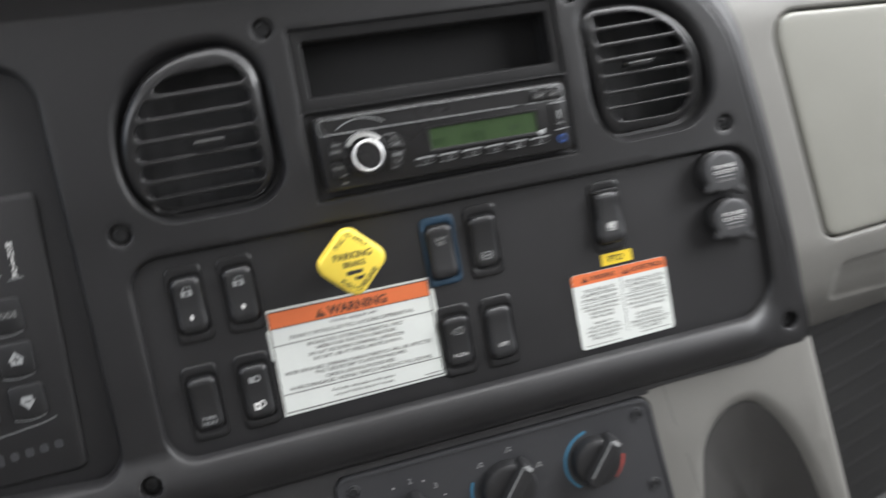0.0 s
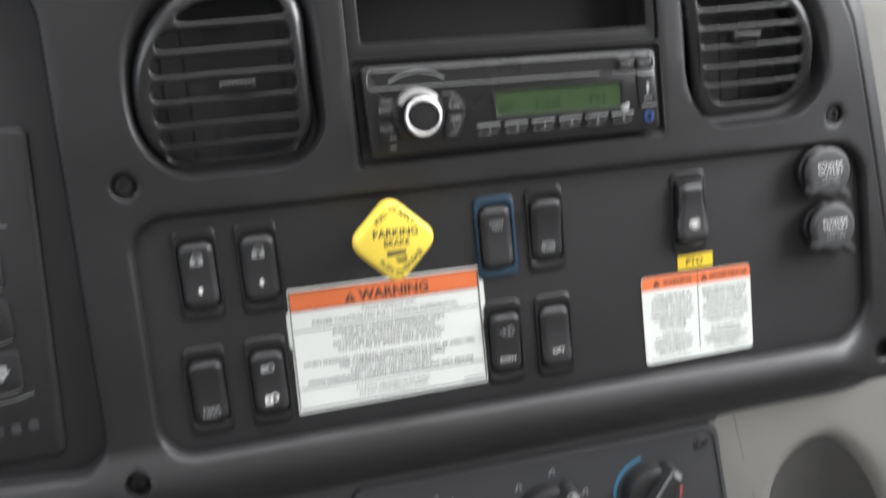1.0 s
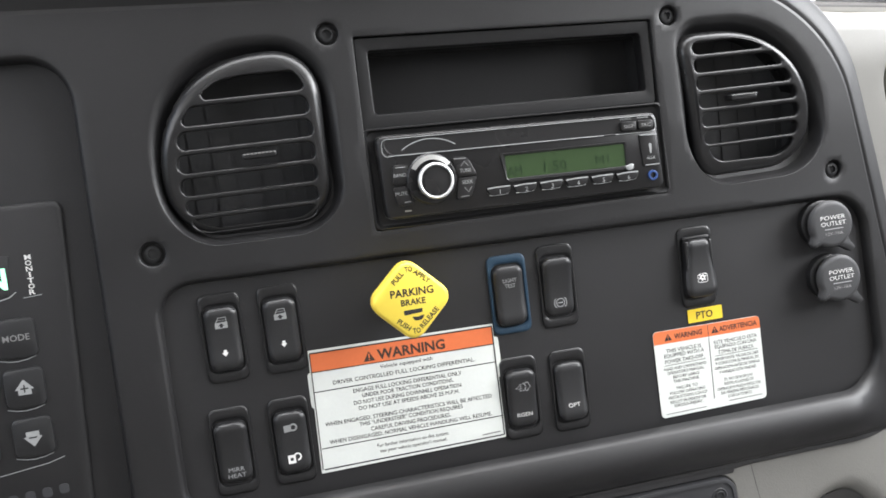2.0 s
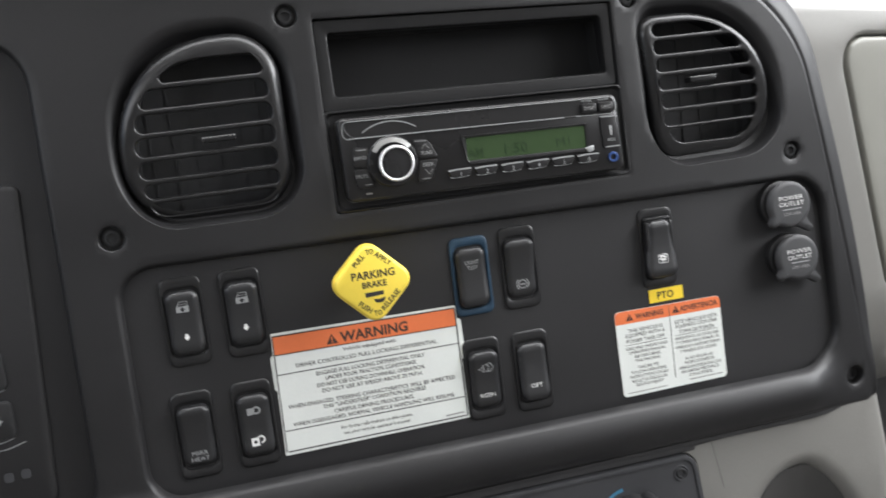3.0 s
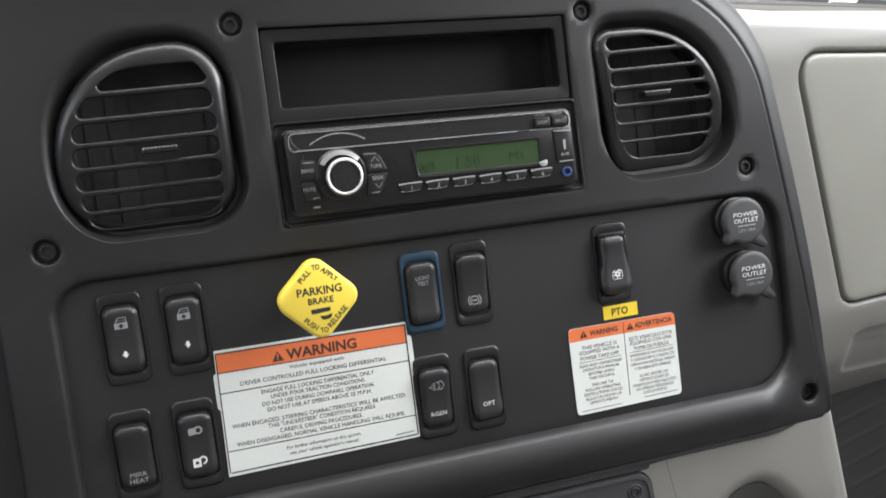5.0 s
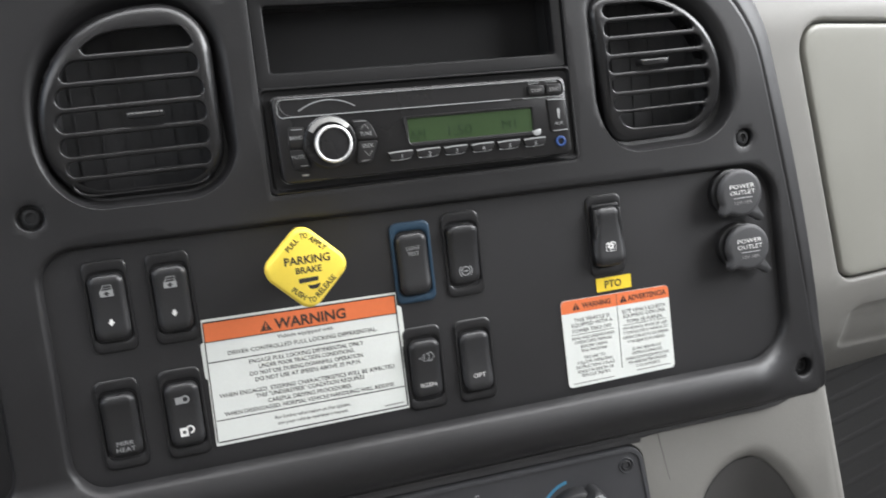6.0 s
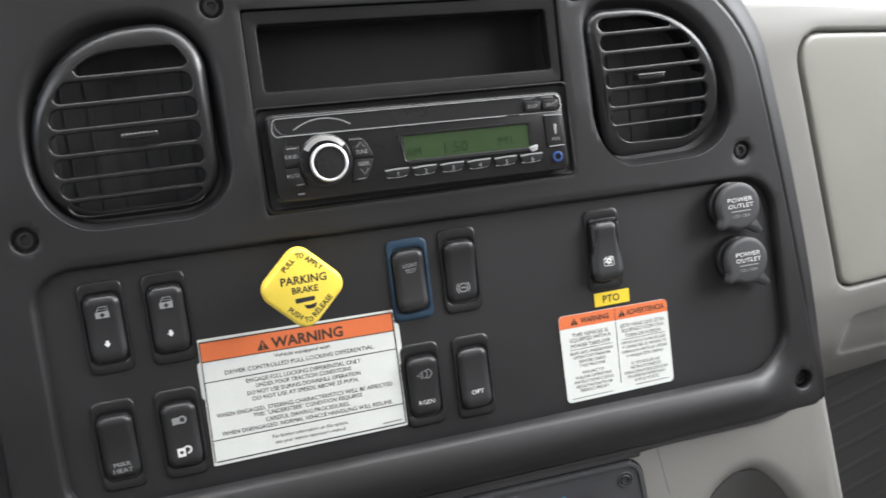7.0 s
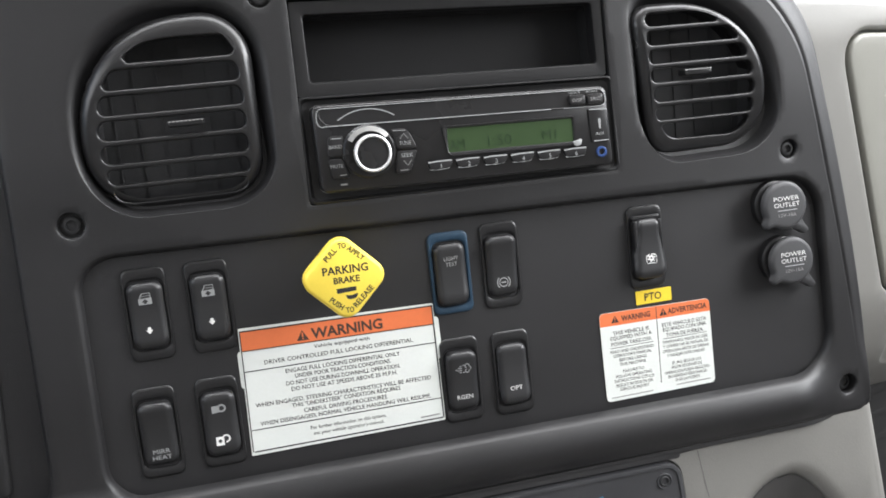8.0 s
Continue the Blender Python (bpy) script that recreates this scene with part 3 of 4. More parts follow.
# display
bm = bmesh.new()
LB = rounded([(-17, 7.8, 2, 2), (67, 7.4, 2, 2), (67.5, -10.6, 4, 4), (-13, -10.4, 4, 4)], 4)
LI = rounded([(-13, 6.2, 0.8, 0.8), (65, 6.0, 0.8, 0.8), (65.3, -8.0, 0.8, 0.8), (-13, -7.8, 0.8, 0.8)], 4)
loft(bm, [[p3(a.lerp(c, s), w) for a, c in zip(LB, LI)] for s, w in ((0, 7.8), (0.2, 9.2), (0.8, 9.0), (1, 8.2))])
part("display_bezel", bm, M_RADIO, radio)
lcd = part("display", flat(LI, 8.3), M_LCD, radio, "green liquid crystal display")
part("display_text", words("AM", -7.6, -3.6, 6.2, 8.4, width=9.3), M_LCDINK, lcd)
part("display_text", words("1:50", 18.8, -3.0, 6.2, 8.4, width=14.8), M_LCDINK, lcd)
part("display_text", words("M1", 50, -2.4, 5.6, 8.4, width=9), M_LCDINK, lcd)
# silver pad in place of the light caught by the bezel's corner chamfer
part("chamfer_glint", pad(rounded([(64, -8.2, 1, 1), (70.5, -6.8, 1, 1), (70, -10.4, 1, 1), (66.5, -11.4, 1, 1)], 3), 9.6, 0.4, 8), M_SILVER, radio)
for k in range(6):
    x = -27 + 16.9 * k + 7.8
    b = radio_button("preset_button", rounded([(x - 7.6, -11.9, 1, 1), (x + 7.8, -11.7, 1, 1), (x + 6.8, -17.2, 3, 3), (x - 6.2, -17.8, 3, 3)], 3), h=10.4)
    part("edge_line", stroke([(x - 7.2, -12.8), (x - 2, -12.3), (x + 7.2, -12.2)], 0.8, 10.55), M_SILVER, b)
    part("lettering", words(str(k + 1), x + 0.6, -15.2, 2.6, 10.55), M_SILVER, b)
    part("edge_line", stroke([(x - 6.4, -17.0), (x, -17.2), (x + 5.5, -16.6)], 0.4, 10.3), M_SILVER, b)
for x, s, cap in ((68.5, "DISP", "CLOCK"), (80, "SRC", "POWER")):
    b = radio_button("function_button", rounded([(x - 5.2, 19.6, 1.5, 1.5), (x + 5.2, 19.4, 1.5, 1.5), (x + 5, 13.4, 1.5, 1.5), (x - 5, 13.6, 1.5, 1.5)], 3), h=10.6)
    part("lettering", words(s, x, 16.4, 2.0, 10.75, width=6.4), M_DIM, b)
    part("caption", words(cap, x - 1, 21.1, 1.3, 8.9, width=7.5), M_SILVER, radio)
b = radio_button("aux_cover", rounded([(75.5, 10.6, 1, 1), (87.8, 10.2, 1, 1), (88.6, -9.5, 1, 1), (77, -9.6, 1, 1)], 3), h=8.9)
part("edge_line", stroke([(76, 10.2), (87.6, 9.8)], 0.6, 9.05), M_SILVER, b)
part("edge_line", stroke([(78.5, -9.0), (88, -8.8)], 0.6, 9.05), M_SILVER, b)
part("plug_mark", flat(rounded([(81.6, 4.6, 1, 1), (83.6, 4.6, 1, 1), (83.2, -1.8, 0.6, 0.6), (82.2, -1.8, 0.6, 0.6)], 3), 9.05), M_SILVER, b)
part("lettering", words("AUX", 82.6, -4.6, 2.0, 9.05, width=5.5), M_SILVER, b)
bm = bmesh.new()
rings(bm, circle(83.2, -15.8, 3.3, 20), [(0, 7.6), (0, 9.0), (0.5, 9.2), (1.4, 9.0), (1.6, 4)], cap=True)
part("aux_jack", bm, M_AUX, radio, "blue ringed audio jack")
part("logo_bar", stroke([(-78, -20.6), (-74, -20.6)], 1.0, 8.1), M_DIM, radio)


# ---- rocker switches ----
def rocker_switch(u, v, label, bezel_mat=None, tilt=0.0, marks=(), guard=False, bw=24.2, bh=53.6):
    t = thing("rocker_switch", u, v, -3.0, label=label, category="rocker switch", group="dashboard rocker switches")
    bz = box_outline(0, 0, bw, bh, 4.5, 5)
    well = box_outline(0, -0.6, 20.4, 40.4, 5.0, 5)
    bm = bmesh.new()
    loft(bm, [[p3(a.lerp(c, s), w) for a, c in zip(bz, well)] for s, w in ((0, 0), (0.0, 0.6), (0.06, 1.1), (0.2, 1.45), (0.5, 1.5), (0.75, 1.4), (0.92, 0.9), (1, 0.0), (1, -8))], cap1=True)
    part("bezel", bm, bezel_mat or M_BEZEL, t)
    half_u, half_v, cv, high = 9.7, 19.3, -0.6, 7.5 if guard else 4.4

    def top(y):
        s = y / half_v
        return high + 1.6 * s * s + tilt * s

    bm = bmesh.new()
    loops = []
    for k in range(29):
        y = -half_v * math.cos(math.pi * k / 28)
        soft_end = 5.0 if y > 0 else 7.0
        end = min(half_v - abs(y), soft_end) / soft_end
        drop = (3.8 if y > 0 else 4.6) * (1 - math.sqrt(max(0, 1 - (1 - end) ** 2)))
        side = half_u - 4.4 * (1 - math.sqrt(max(0, 1 - (1 - end) ** 2)))
        if guard:
            side *= 1.12 - 0.17 * math.exp(-((y - 5) / 8) ** 2) - 0.26 * bump01((y - 2) / 12)
        w = top(y) - drop
        sec = []
        for a in range(13):
            x = -1 + 2 * a / 12
            ex = math.copysign(abs(x) ** 0.8, x)
            sec.append(p3((side * ex, cv + y), w - 2.2 * max(0, abs(x) - 0.6) ** 2 / 0.16))
        sec = [p3((-side, cv + y), -6)] + sec + [p3((side, cv + y), -6)]
        loops.append(sec)
    loft(bm, loops, closed=False)
    for lp in (loops[0], loops[-1]):
        bm.faces.new([bm.verts.new(p) for p in lp])
    rk = part("rocker", bm, M_SWITCH, t)
    if guard:
        for sx in (-1, 1):
            ear = [(9.8, 18, 1.5, 1.5), (9.8, -8, 1.5, 0.5), (8.6, -8, 0.5, 0.5), (6.4, 5, 3, 3), (7.0, 18, 1, 1)]
            ear = [(sx * a, b, c, d) for a, b, c, d in ear]
            part("guard_ear", pad(rounded(ear if sx > 0 else [(a, b, d, c) for a, b, c, d in ear[::-1]], 3), 6.2, 0.8, 0.5), M_BEZEL, t)
        part("guard_bar", pad(box_outline(0, 19.2, 19.4, 3.4, 1.6, 3), 3.4, 1.0, 0.5), M_BEZEL, t)
    for kind, y, *arg in marks:
        yy = y - cv
        slope = math.degrees(math.atan((top(yy + 0.5) - top(yy - 0.5))))
        w = top(yy) + 0.12
        if kind == "text":
            part("lettering", words(arg[0], 0.4, y, arg[1], w, width=arg[2], tilt=slope), M_SILVER if arg[0] in ("MIRR\nHEAT", "LIGHT\nTEST") else M_WHITE, rk)
        else:
            bm = bmesh.new()
            for loop in icon(kind):
                bm.faces.new([bm.verts.new(p3((p[0], y + p[1]), w + math.tan(radians(slope)) * p[1])) for p in loop])
            part("pictogram", bm, M_WHITE if kind in ("arrow_down", "padlock_star", "pto") else M_SILVER, rk)
    return t


def bar(x0, y0, x1, y1):
    return [(x0, y0), (x1, y0), (x1, y1), (x0, y1)]


def ring_bits(cx, cy, r, wd, a0, a1, n=10):
    out = []
    pin, pout = arc(cx, cy, r - wd / 2, a0, a1, n), arc(cx, cy, r + wd / 2, a0, a1, n)
    for i in range(n):
        out.append([pin[i], pin[i + 1], pout[i + 1], pout[i]])
    return out


def icon(kind):
    """Pad-printed pictograms as small polygons in mm."""
    if kind == "window_up":
        body = [[(-3.6, -3.4), (-0.8, -3.4), (-0.8, -1.9), (-1.9, -1.9), (0, -0.2), (0, 0.3), (-3.6, 0.1)], [(3.6, -3.4), (3.6, 0.5), (0, 0.3), (0, -0.2), (1.9, -1.9), (0.8, -1.9), (0.8, -3.4)], bar(-0.8, -3.4, 0.8, -2.9)]
        return body + [[(-3.2, 0.2), (-2.6, 0.2), (-1.2, 2.8), (-1.5, 3.3)], bar(-1.5, 2.9, 3.2, 3.3), bar(2.8, 0.4, 3.2, 3.0), bar(-2.0, 1.4, 2.6, 1.65)]
    if kind == "arrow_down":
        return [[(-1.9, 0.2), (0, -2.1), (1.9, 0.2)], bar(-0.9, 0.2, 0.9, 1.8)]
    if kind == "padlock":
        return [[(-4.0, -2.6), (0.4, -2.2), (0.4, 2.0), (-4.0, 1.8)]] + ring_bits(1.6, 0.1, 2.0, 1.1, -140, 140, 12)
    if kind == "padlock_star":
        hole = [(1.1 * math.cos(a), 1.1 * math.sin(a)) for a in (radians(45 + 45 * k) for k in range(9))]
        rim = [(2.3, 2.6), (0, 2.6), (-2.3, 2.6), (-2.3, 0), (-2.3, -2.6), (0, -2.6), (2.3, -2.6), (2.3, 0), (2.3, 2.6)]
        body = [[(p[0] - 1.6, p[1] - 0.4) for p in (hole[k], hole[k + 1], rim[k + 1], rim[k])] for k in range(8)]
        return body + ring_bits(1.9, 0.7, 2.0, 1.0, -95, 160, 12)
    if kind == "regen":
        bits = [bar(-1.9, -2.6 + 1.35 * k, -0.4, -1.9 + 1.35 * k) for k in range(4)] + [bar(0.2, 2.0, 1.5, 2.7), bar(0.2, -2.7, 1.5, -2.0)]
        return bits + [bar(-4.4, -0.7, -3.2, 0.0), bar(-2.9, 0.3, -2.2, 1.0), bar(-2.9, -1.4, -2.2, -0.7)] + ring_bits(3.0, 1.7, 1.3, 0.7, -20, 250, 8) + ring_bits(3.0, -1.5, 1.2, 0.7, -250, 20, 8) + ring_bits(4.2, 0.1, 1.1, 0.6, -70, 70, 5)
    if kind == "brake_ring":
        return ring_bits(0, 0, 2.7, 0.55, 0, 360, 20) + ring_bits(0, 0, 4.1, 0.55, -48, 48, 8) + ring_bits(0, 0, 4.1, 0.55, 132, 228, 8) + [[(-1.7, -0.25), (1.5, -0.45), (1.5, 0.45), (-1.7, 0.25)]]
    if kind == "pto":
        big = 1.12
        bits = ring_bits(0, 0, 1.15, 0.9, 0, 360, 10) + [bar(-2.6, -3.0, 2.6, -2.7), bar(-3.2, -2.6, -2.9, 0.9), bar(2.9, -2.6, 3.2, 1.4), [(-3.2, 1.3), (-0.8, 2.7), (-1.2, 2.0), (-2.6, 1.0)], [(0.8, 2.7), (3.1, 1.8), (2.7, 1.3), (0.9, 2.1)]]
        bits += [bar(2.0 * math.cos(a) - 0.36, 2.0 * math.sin(a) - 0.36, 2.0 * math.cos(a) + 0.36, 2.0 * math.sin(a) + 0.36) for a in (0.3, 1.35, 2.4, 3.4, 4.5, 5.5)]
        return [[(x * big, y * big) for x, y in b] for b in bits]
    return []


rocker_switch(-100.2, -109.8, "black rocker switch with white window pictogram and arrow", tilt=0.3, marks=[("window_up", 9.8), ("arrow_down", -8.6)])
rocker_switch(-65.8, -110, "black rocker switch with white window pictogram and arrow", tilt=0.3, marks=[("window_up", 9.8), ("arrow_down", -8.4)])
rocker_switch(-104.6, -179.2, "black rocker switch lettered for mirror heat", tilt=2.2, marks=[("text", -12.4, "MIRR\nHEAT", 2.6, 10.5)])
rocker_switch(-69.4, -179.2, "black rocker switch with two white padlock pictograms", tilt=0.3, marks=[("padlock", 9.2), ("padlock_star", -10.0)])
rocker_switch(77.2, -111.0, "black rocker switch in a blue bezel lettered for light test", bezel_mat=M_BLUE, tilt=-0.8, marks=[("text", 7.6, "LIGHT\nTEST", 2.4, 9.0)], bw=25.4, bh=50.6)
rocker_switch(109.6, -110.4, "black rocker switch with white ring pictogram", tilt=2.0, marks=[("brake_ring", -10.6)])
rocker_switch(77.4, -178.8, "black rocker switch with exhaust pictogram and lettering", tilt=1.8, marks=[("regen", 8.0), ("text", -10.4, "RGEN", 2.6, 10)])
rocker_switch(110.6, -179.6, "black rocker switch lettered as optional", tilt=-1.6, marks=[("text", -9.0, "OPT", 2.7, 8)])
rocker_switch(207.2, -112.4, "black guarded rocker switch with white gear pictogram above tape label", tilt=-0.8, marks=[("pto", -6.4)], guard=True)

# ---- parking brake knob ----
knob = thing("parking_brake_knob", 9.4, -99.8, -3, label="yellow diamond shaped parking brake pull knob with black lettering", category="brake knob")
bm = bmesh.new()
rings(bm, circle(0, -2, 7, 28), [(0, 0), (0, 24)], cap=True)
part("stem", bm, M_BLACK, knob)
bm = bmesh.new()
rings(bm, circle(0, -2, 13, 28), [(0, 0), (0, 2.5), (1, 3.5), (4, 4)], cap=True)
part("collar", bm, M_BEZEL, knob)
DIA = rounded([(0.2, 26.0, 8.6, 8.6), (26.2, 0.2, 8.6, 8.6), (0, -26.0, 8.6, 8.6), (-26.2, 0.4, 8.6, 8.6)], 8)
bm = bmesh.new()
rings(bm, DIA, [(2.2, 19), (0.3, 20.5), (0, 23), (0, 31.0), (0.35, 32.2), (1.1, 33.05), (2.3, 33.4)], cap=True, cap0=True)
cap = part("knob_cap", bm, M_YELLOW, knob)
W = 33.5
for s, x, y, h, wd, tn in (("PARKING", 1.0, 5.2, 4.4, 25.6, 0), ("BRAKE", 1.1, -0.6, 3.5, 14.6, 0), ("PULL", -6.4, 14.2, 3.0, 8.6, 42), ("TO", 0.6, 18.6, 3.0, 4.6, 2),
                           ("APPLY", 8.0, 13.6, 3.0, 11.2, -41), ("PUSH", -5.9, -13.4, 3.0, 8.8, -42), ("TO", 1.0, -17.8, 3.0, 4.6, 2), ("RELEASE", 9.4, -11.2, 3.0, 14.8, 42)):
    part("lettering", words(s, x, y, h, W, width=wd, turn=tn, bold=0.022), M_INK, cap)
bm = bmesh.new()
join(bm, flat(rounded([(-5.2, -5.2, 0.6, 0.6), (6.0, -5.0, 0.6, 0.6), (5.8, -7.4, 0.6, 0.6), (-5.0, -8.0, 0.6, 0.6)], 3), W))
join(bm, flat(rounded([(-0.6, -9.2, 0.8, 0.8), (2.6, -9.8, 1, 1), (6.8, -8.8, 0.8, 0.8), (5.4, -11.8, 1.4, 1.4), (0.6, -12.0, 1.4, 1.4)], 4), W + 0.02))
part("logo_shape", bm, M_INK, cap)


# ---- stickers on the switch plate ----
def lines(parent, rows, w, material=M_INK, bold=0.0):
    for text, cu, cv, h, wd in rows:
        part("lettering", words(text, cu, cv, h, w, width=wd, bold=bold), material, parent)


def triangle(cu, cv, s, w):
    bm = bmesh.new()
    join(bm, flat([(cu - s, cv - s * 0.8), (cu, cv + s * 0.95), (cu + s, cv - s * 0.8)], w))
    return bm


lab = thing("warning_label", 5.3, -164.6, -2.9, -0.35, label="white and orange printed warning sticker on the switch plate", category="warning label")
LO = rounded([(-58.2, 38.2, 0.6, 0.6), (58.6, 37.0, 0.6, 0.6), (59.4, -37.6, 0.6, 0.6), (-59.6, -39.3, 0.6, 0.6)], 2)
part("under_sheet", slab(rounded([(-60.3, 24.5, 2, 2), (61.2, 28.4, 2, 2), (61.8, 2, 2, 2), (-60.3, 2, 2, 2)], 3), 0.02, 0.25), M_PAPER, lab)
sh = part("sheet", slab(LO, 0.2, 0.6), M_PAPER, lab, smooth=False)
part("orange_band", flat([(-57.2, 36.2), (57.6, 35.2), (57.9, 24.0), (-57.6, 24.6)], 0.70), M_ORANGE, lab)
for y0, y1 in ((36.3, 35.4), (24.5, 23.9), (12.0, 12.3), (-23.8, -23.2), (-37.1, -35.8)):
    part("rule", stroke([(-57.6, y0), (58.0, y1)], 0.55 if abs(y0) < 36 else 0.8, 0.76), M_INK, lab)
part("rule", stroke([(-57.4, 36.3), (-58.5, -37.1)], 0.6, 0.76), M_INK, lab)
part("rule", stroke([(57.8, 35.4), (58.4, -35.9)], 0.8, 0.76), M_INK, lab)
hd = part("hazard_triangle", triangle(-21.6, 28.8, 3.6, 0.78), M_WARN, lab)
part("exclamation_mark", stroke([(-21.6, 30.6), (-21.6, 28.0)], 0.8, 0.84), M_ORANGE, hd)
part("exclamation_mark", stroke([(-21.6, 27.4), (-21.6, 26.7)], 0.8, 0.84), M_ORANGE, hd)
lines(lab, [("WARNING", 5.0, 29.2, 6.0, 43)], 0.78, M_WARN, bold=0.03)
lines(lab, [("Vehicle equipped with", 1.0, 21.0, 2.2, 33.5), ("DRIVER CONTROLLED FULL LOCKING DIFFERENTIAL.", -0.5, 16.2, 2.5, 90),
            ("ENGAGE FULL LOCKING DIFFERENTIAL ONLY", 0.5, 9.0, 2.5, 69), ("UNDER POOR TRACTION CONDITIONS.", 0.2, 5.3, 2.5, 58),
            ("DO NOT USE DURING DOWNHILL OPERATION.", 0.0, 1.4, 2.5, 69), ("DO NOT USE AT SPEEDS ABOVE 25 M.P.H.", 0.2, -2.4, 2.5, 64),
            ("WHEN ENGAGED, STEERING CHARACTERISTICS WILL BE AFFECTED", -0.4, -9.2, 2.5, 106.5), ("THIS \"UNDERSTEER\" CONDITION REQUIRES", 0.2, -12.7, 2.5, 66),
            ("CAREFUL DRIVING PROCEDURES.", -0.6, -16.6, 2.5, 51), ("WHEN DISENGAGED, NORMAL VEHICLE HANDLING WILL RESUME.", -0.3, -20.7, 2.5, 104),
            ("For further information on this system,", -0.5, -28.4, 2.1, 46), ("see your vehicle operator's manual.", -0.6, -32.0, 2.1, 43)], 0.78)
part("print_bar", stroke([(44, -33.6), (56.0, -33.2)], 0.8, 0.78), M_DIM, lab)

lab = thing("power_take_off_label", 211.5, -182, -2.9, 0.2, label="small white and orange bilingual warning sticker with rounded corners", category="warning label")
PO = rounded([(-39.8, 30.3, 3, 3), (38.4, 29.3, 3, 3), (39.4, -28.4, 3, 3), (-38.8, -29, 3, 3)], 4)
part("sheet", slab(PO, 0.05, 0.5), M_PAPER, lab, smooth=False)
OB = rounded([(-39.7, 30.2, 3, 3), (38.3, 29.2, 3, 3), (38.5, 20.8, 0.2, 0.2), (-39.6, 21.5, 0.2, 0.2)], 4)
part("orange_band", flat(OB, 0.6), M_ORANGE, lab)
part("rule", stroke([(0.0, 29.4), (0.2, -22)], 0.42, 0.66), M_GREYINK, lab)
for x, y, tx, s, wd in ((-14.6, 25.4, -29.2, "WARNING", 20.4), (22.2, 25.0, 4.9, "ADVERTENCIA", 28.2)):
    tr = part("hazard_triangle", triangle(tx, y, 2.7, 0.66), M_INK, lab)
    part("exclamation_mark", stroke([(tx, y + 1.4), (tx, y - 0.5)], 0.55, 0.72), M_ORANGE, tr)
    part("exclamation_mark", stroke([(tx, y - 1.0), (tx, y - 1.6)], 0.55, 0.72), M_ORANGE, tr)
    part("lettering", words(s, x, y, 3.4, 0.66, width=wd, bold=0.03), M_WARN, lab)
en = [("THIS VEHICLE IS", 16.3, 2.5, 25.5), ("EQUIPPED WITH A", 12.7, 2.5, 29), ("POWER TAKE-OFF.", 9.0, 2.5, 28.5),
      ("READ AND UNDERSTAND", 4.0, 2.0, 30.5), ("OPERATOR'S MANUAL", 1.1, 2.0, 27), ("BEFORE USING", -2.0, 2.0, 19), ("THIS MACHINE.", -5.0, 2.0, 19),
      ("FAILURE TO", -9.7, 2.0, 15), ("FOLLOW OPERATING", -12.8, 2.0, 25.5), ("INSTRUCTIONS COULD", -15.8, 2.0, 28), ("RESULT IN DEATH OR", -18.9, 2.0, 26), ("SERIOUS INJURY.", -22.0, 2.0, 21)]
es = [("ESTE VEHICULO ESTA", 16.3, 2.5, 32), ("EQUIPADO CON UNA", 12.8, 2.5, 31), ("TOMA DE FUERZA.", 9.2, 2.5, 27),
      ("IMPORTANTE. FAVOR DE LEER", 4.5, 2.0, 32.5), ("Y CONSULTAR EL MANUAL DE", 1.5, 2.0, 32.5), ("OPERACION ANTES DE OPERAR", -1.7, 2.0, 33.5), ("Y MANEJAR ESTA UNIDAD.", -5.2, 2.0, 28),
      ("EL NO SEGUIR LAS", -10.2, 2.0, 21), ("INSTRUCCIONES DE", -13.2, 2.0, 22), ("OPERACION PUEDA RESULTAR", -16.4, 2.0, 32.5), ("EN HERIDAS PERSONALES", -19.3, 2.0, 28), ("O EN LA MUERTE.", -22.2, 2.0, 18)]
lines(lab, [(s, -18.7, y, h, wd) for s, y, h, wd in en] + [(s, 19.5, y, h, wd) for s, y, h, wd in es], 0.66, M_GREYINK)
part("rule", stroke([(-34, 6.5), (-3.5, 6.6)], 0.3, 0.66), M_GREYINK, lab)
part("rule", stroke([(3.5, 6.9), (35.5, 7.0)], 0.3, 0.66), M_GREYINK, lab)
part("print_bar", stroke([(-35.5, -26.6), (-6, -26.4)], 0.6, 0.66), M_DIM, lab)
part("print_bar", stroke([(11, -25.4), (36, -25.2)], 0.6, 0.66), M_DIM, lab)

lab = thing("tape_label", 210.6, -145.3, -2.9, 0.3, label="small yellow tape label lettered in black", category="label")
part("sheet", slab(box_outline(0, 0, 25.0, 9.0, 0.4, 2), 0.05, 0.4), M_TAPE, lab, smooth=False)
part("lettering", words("PTO", -0.6, 0, 4.8, 0.5, width=12.0, bold=0.015), M_INK, lab)


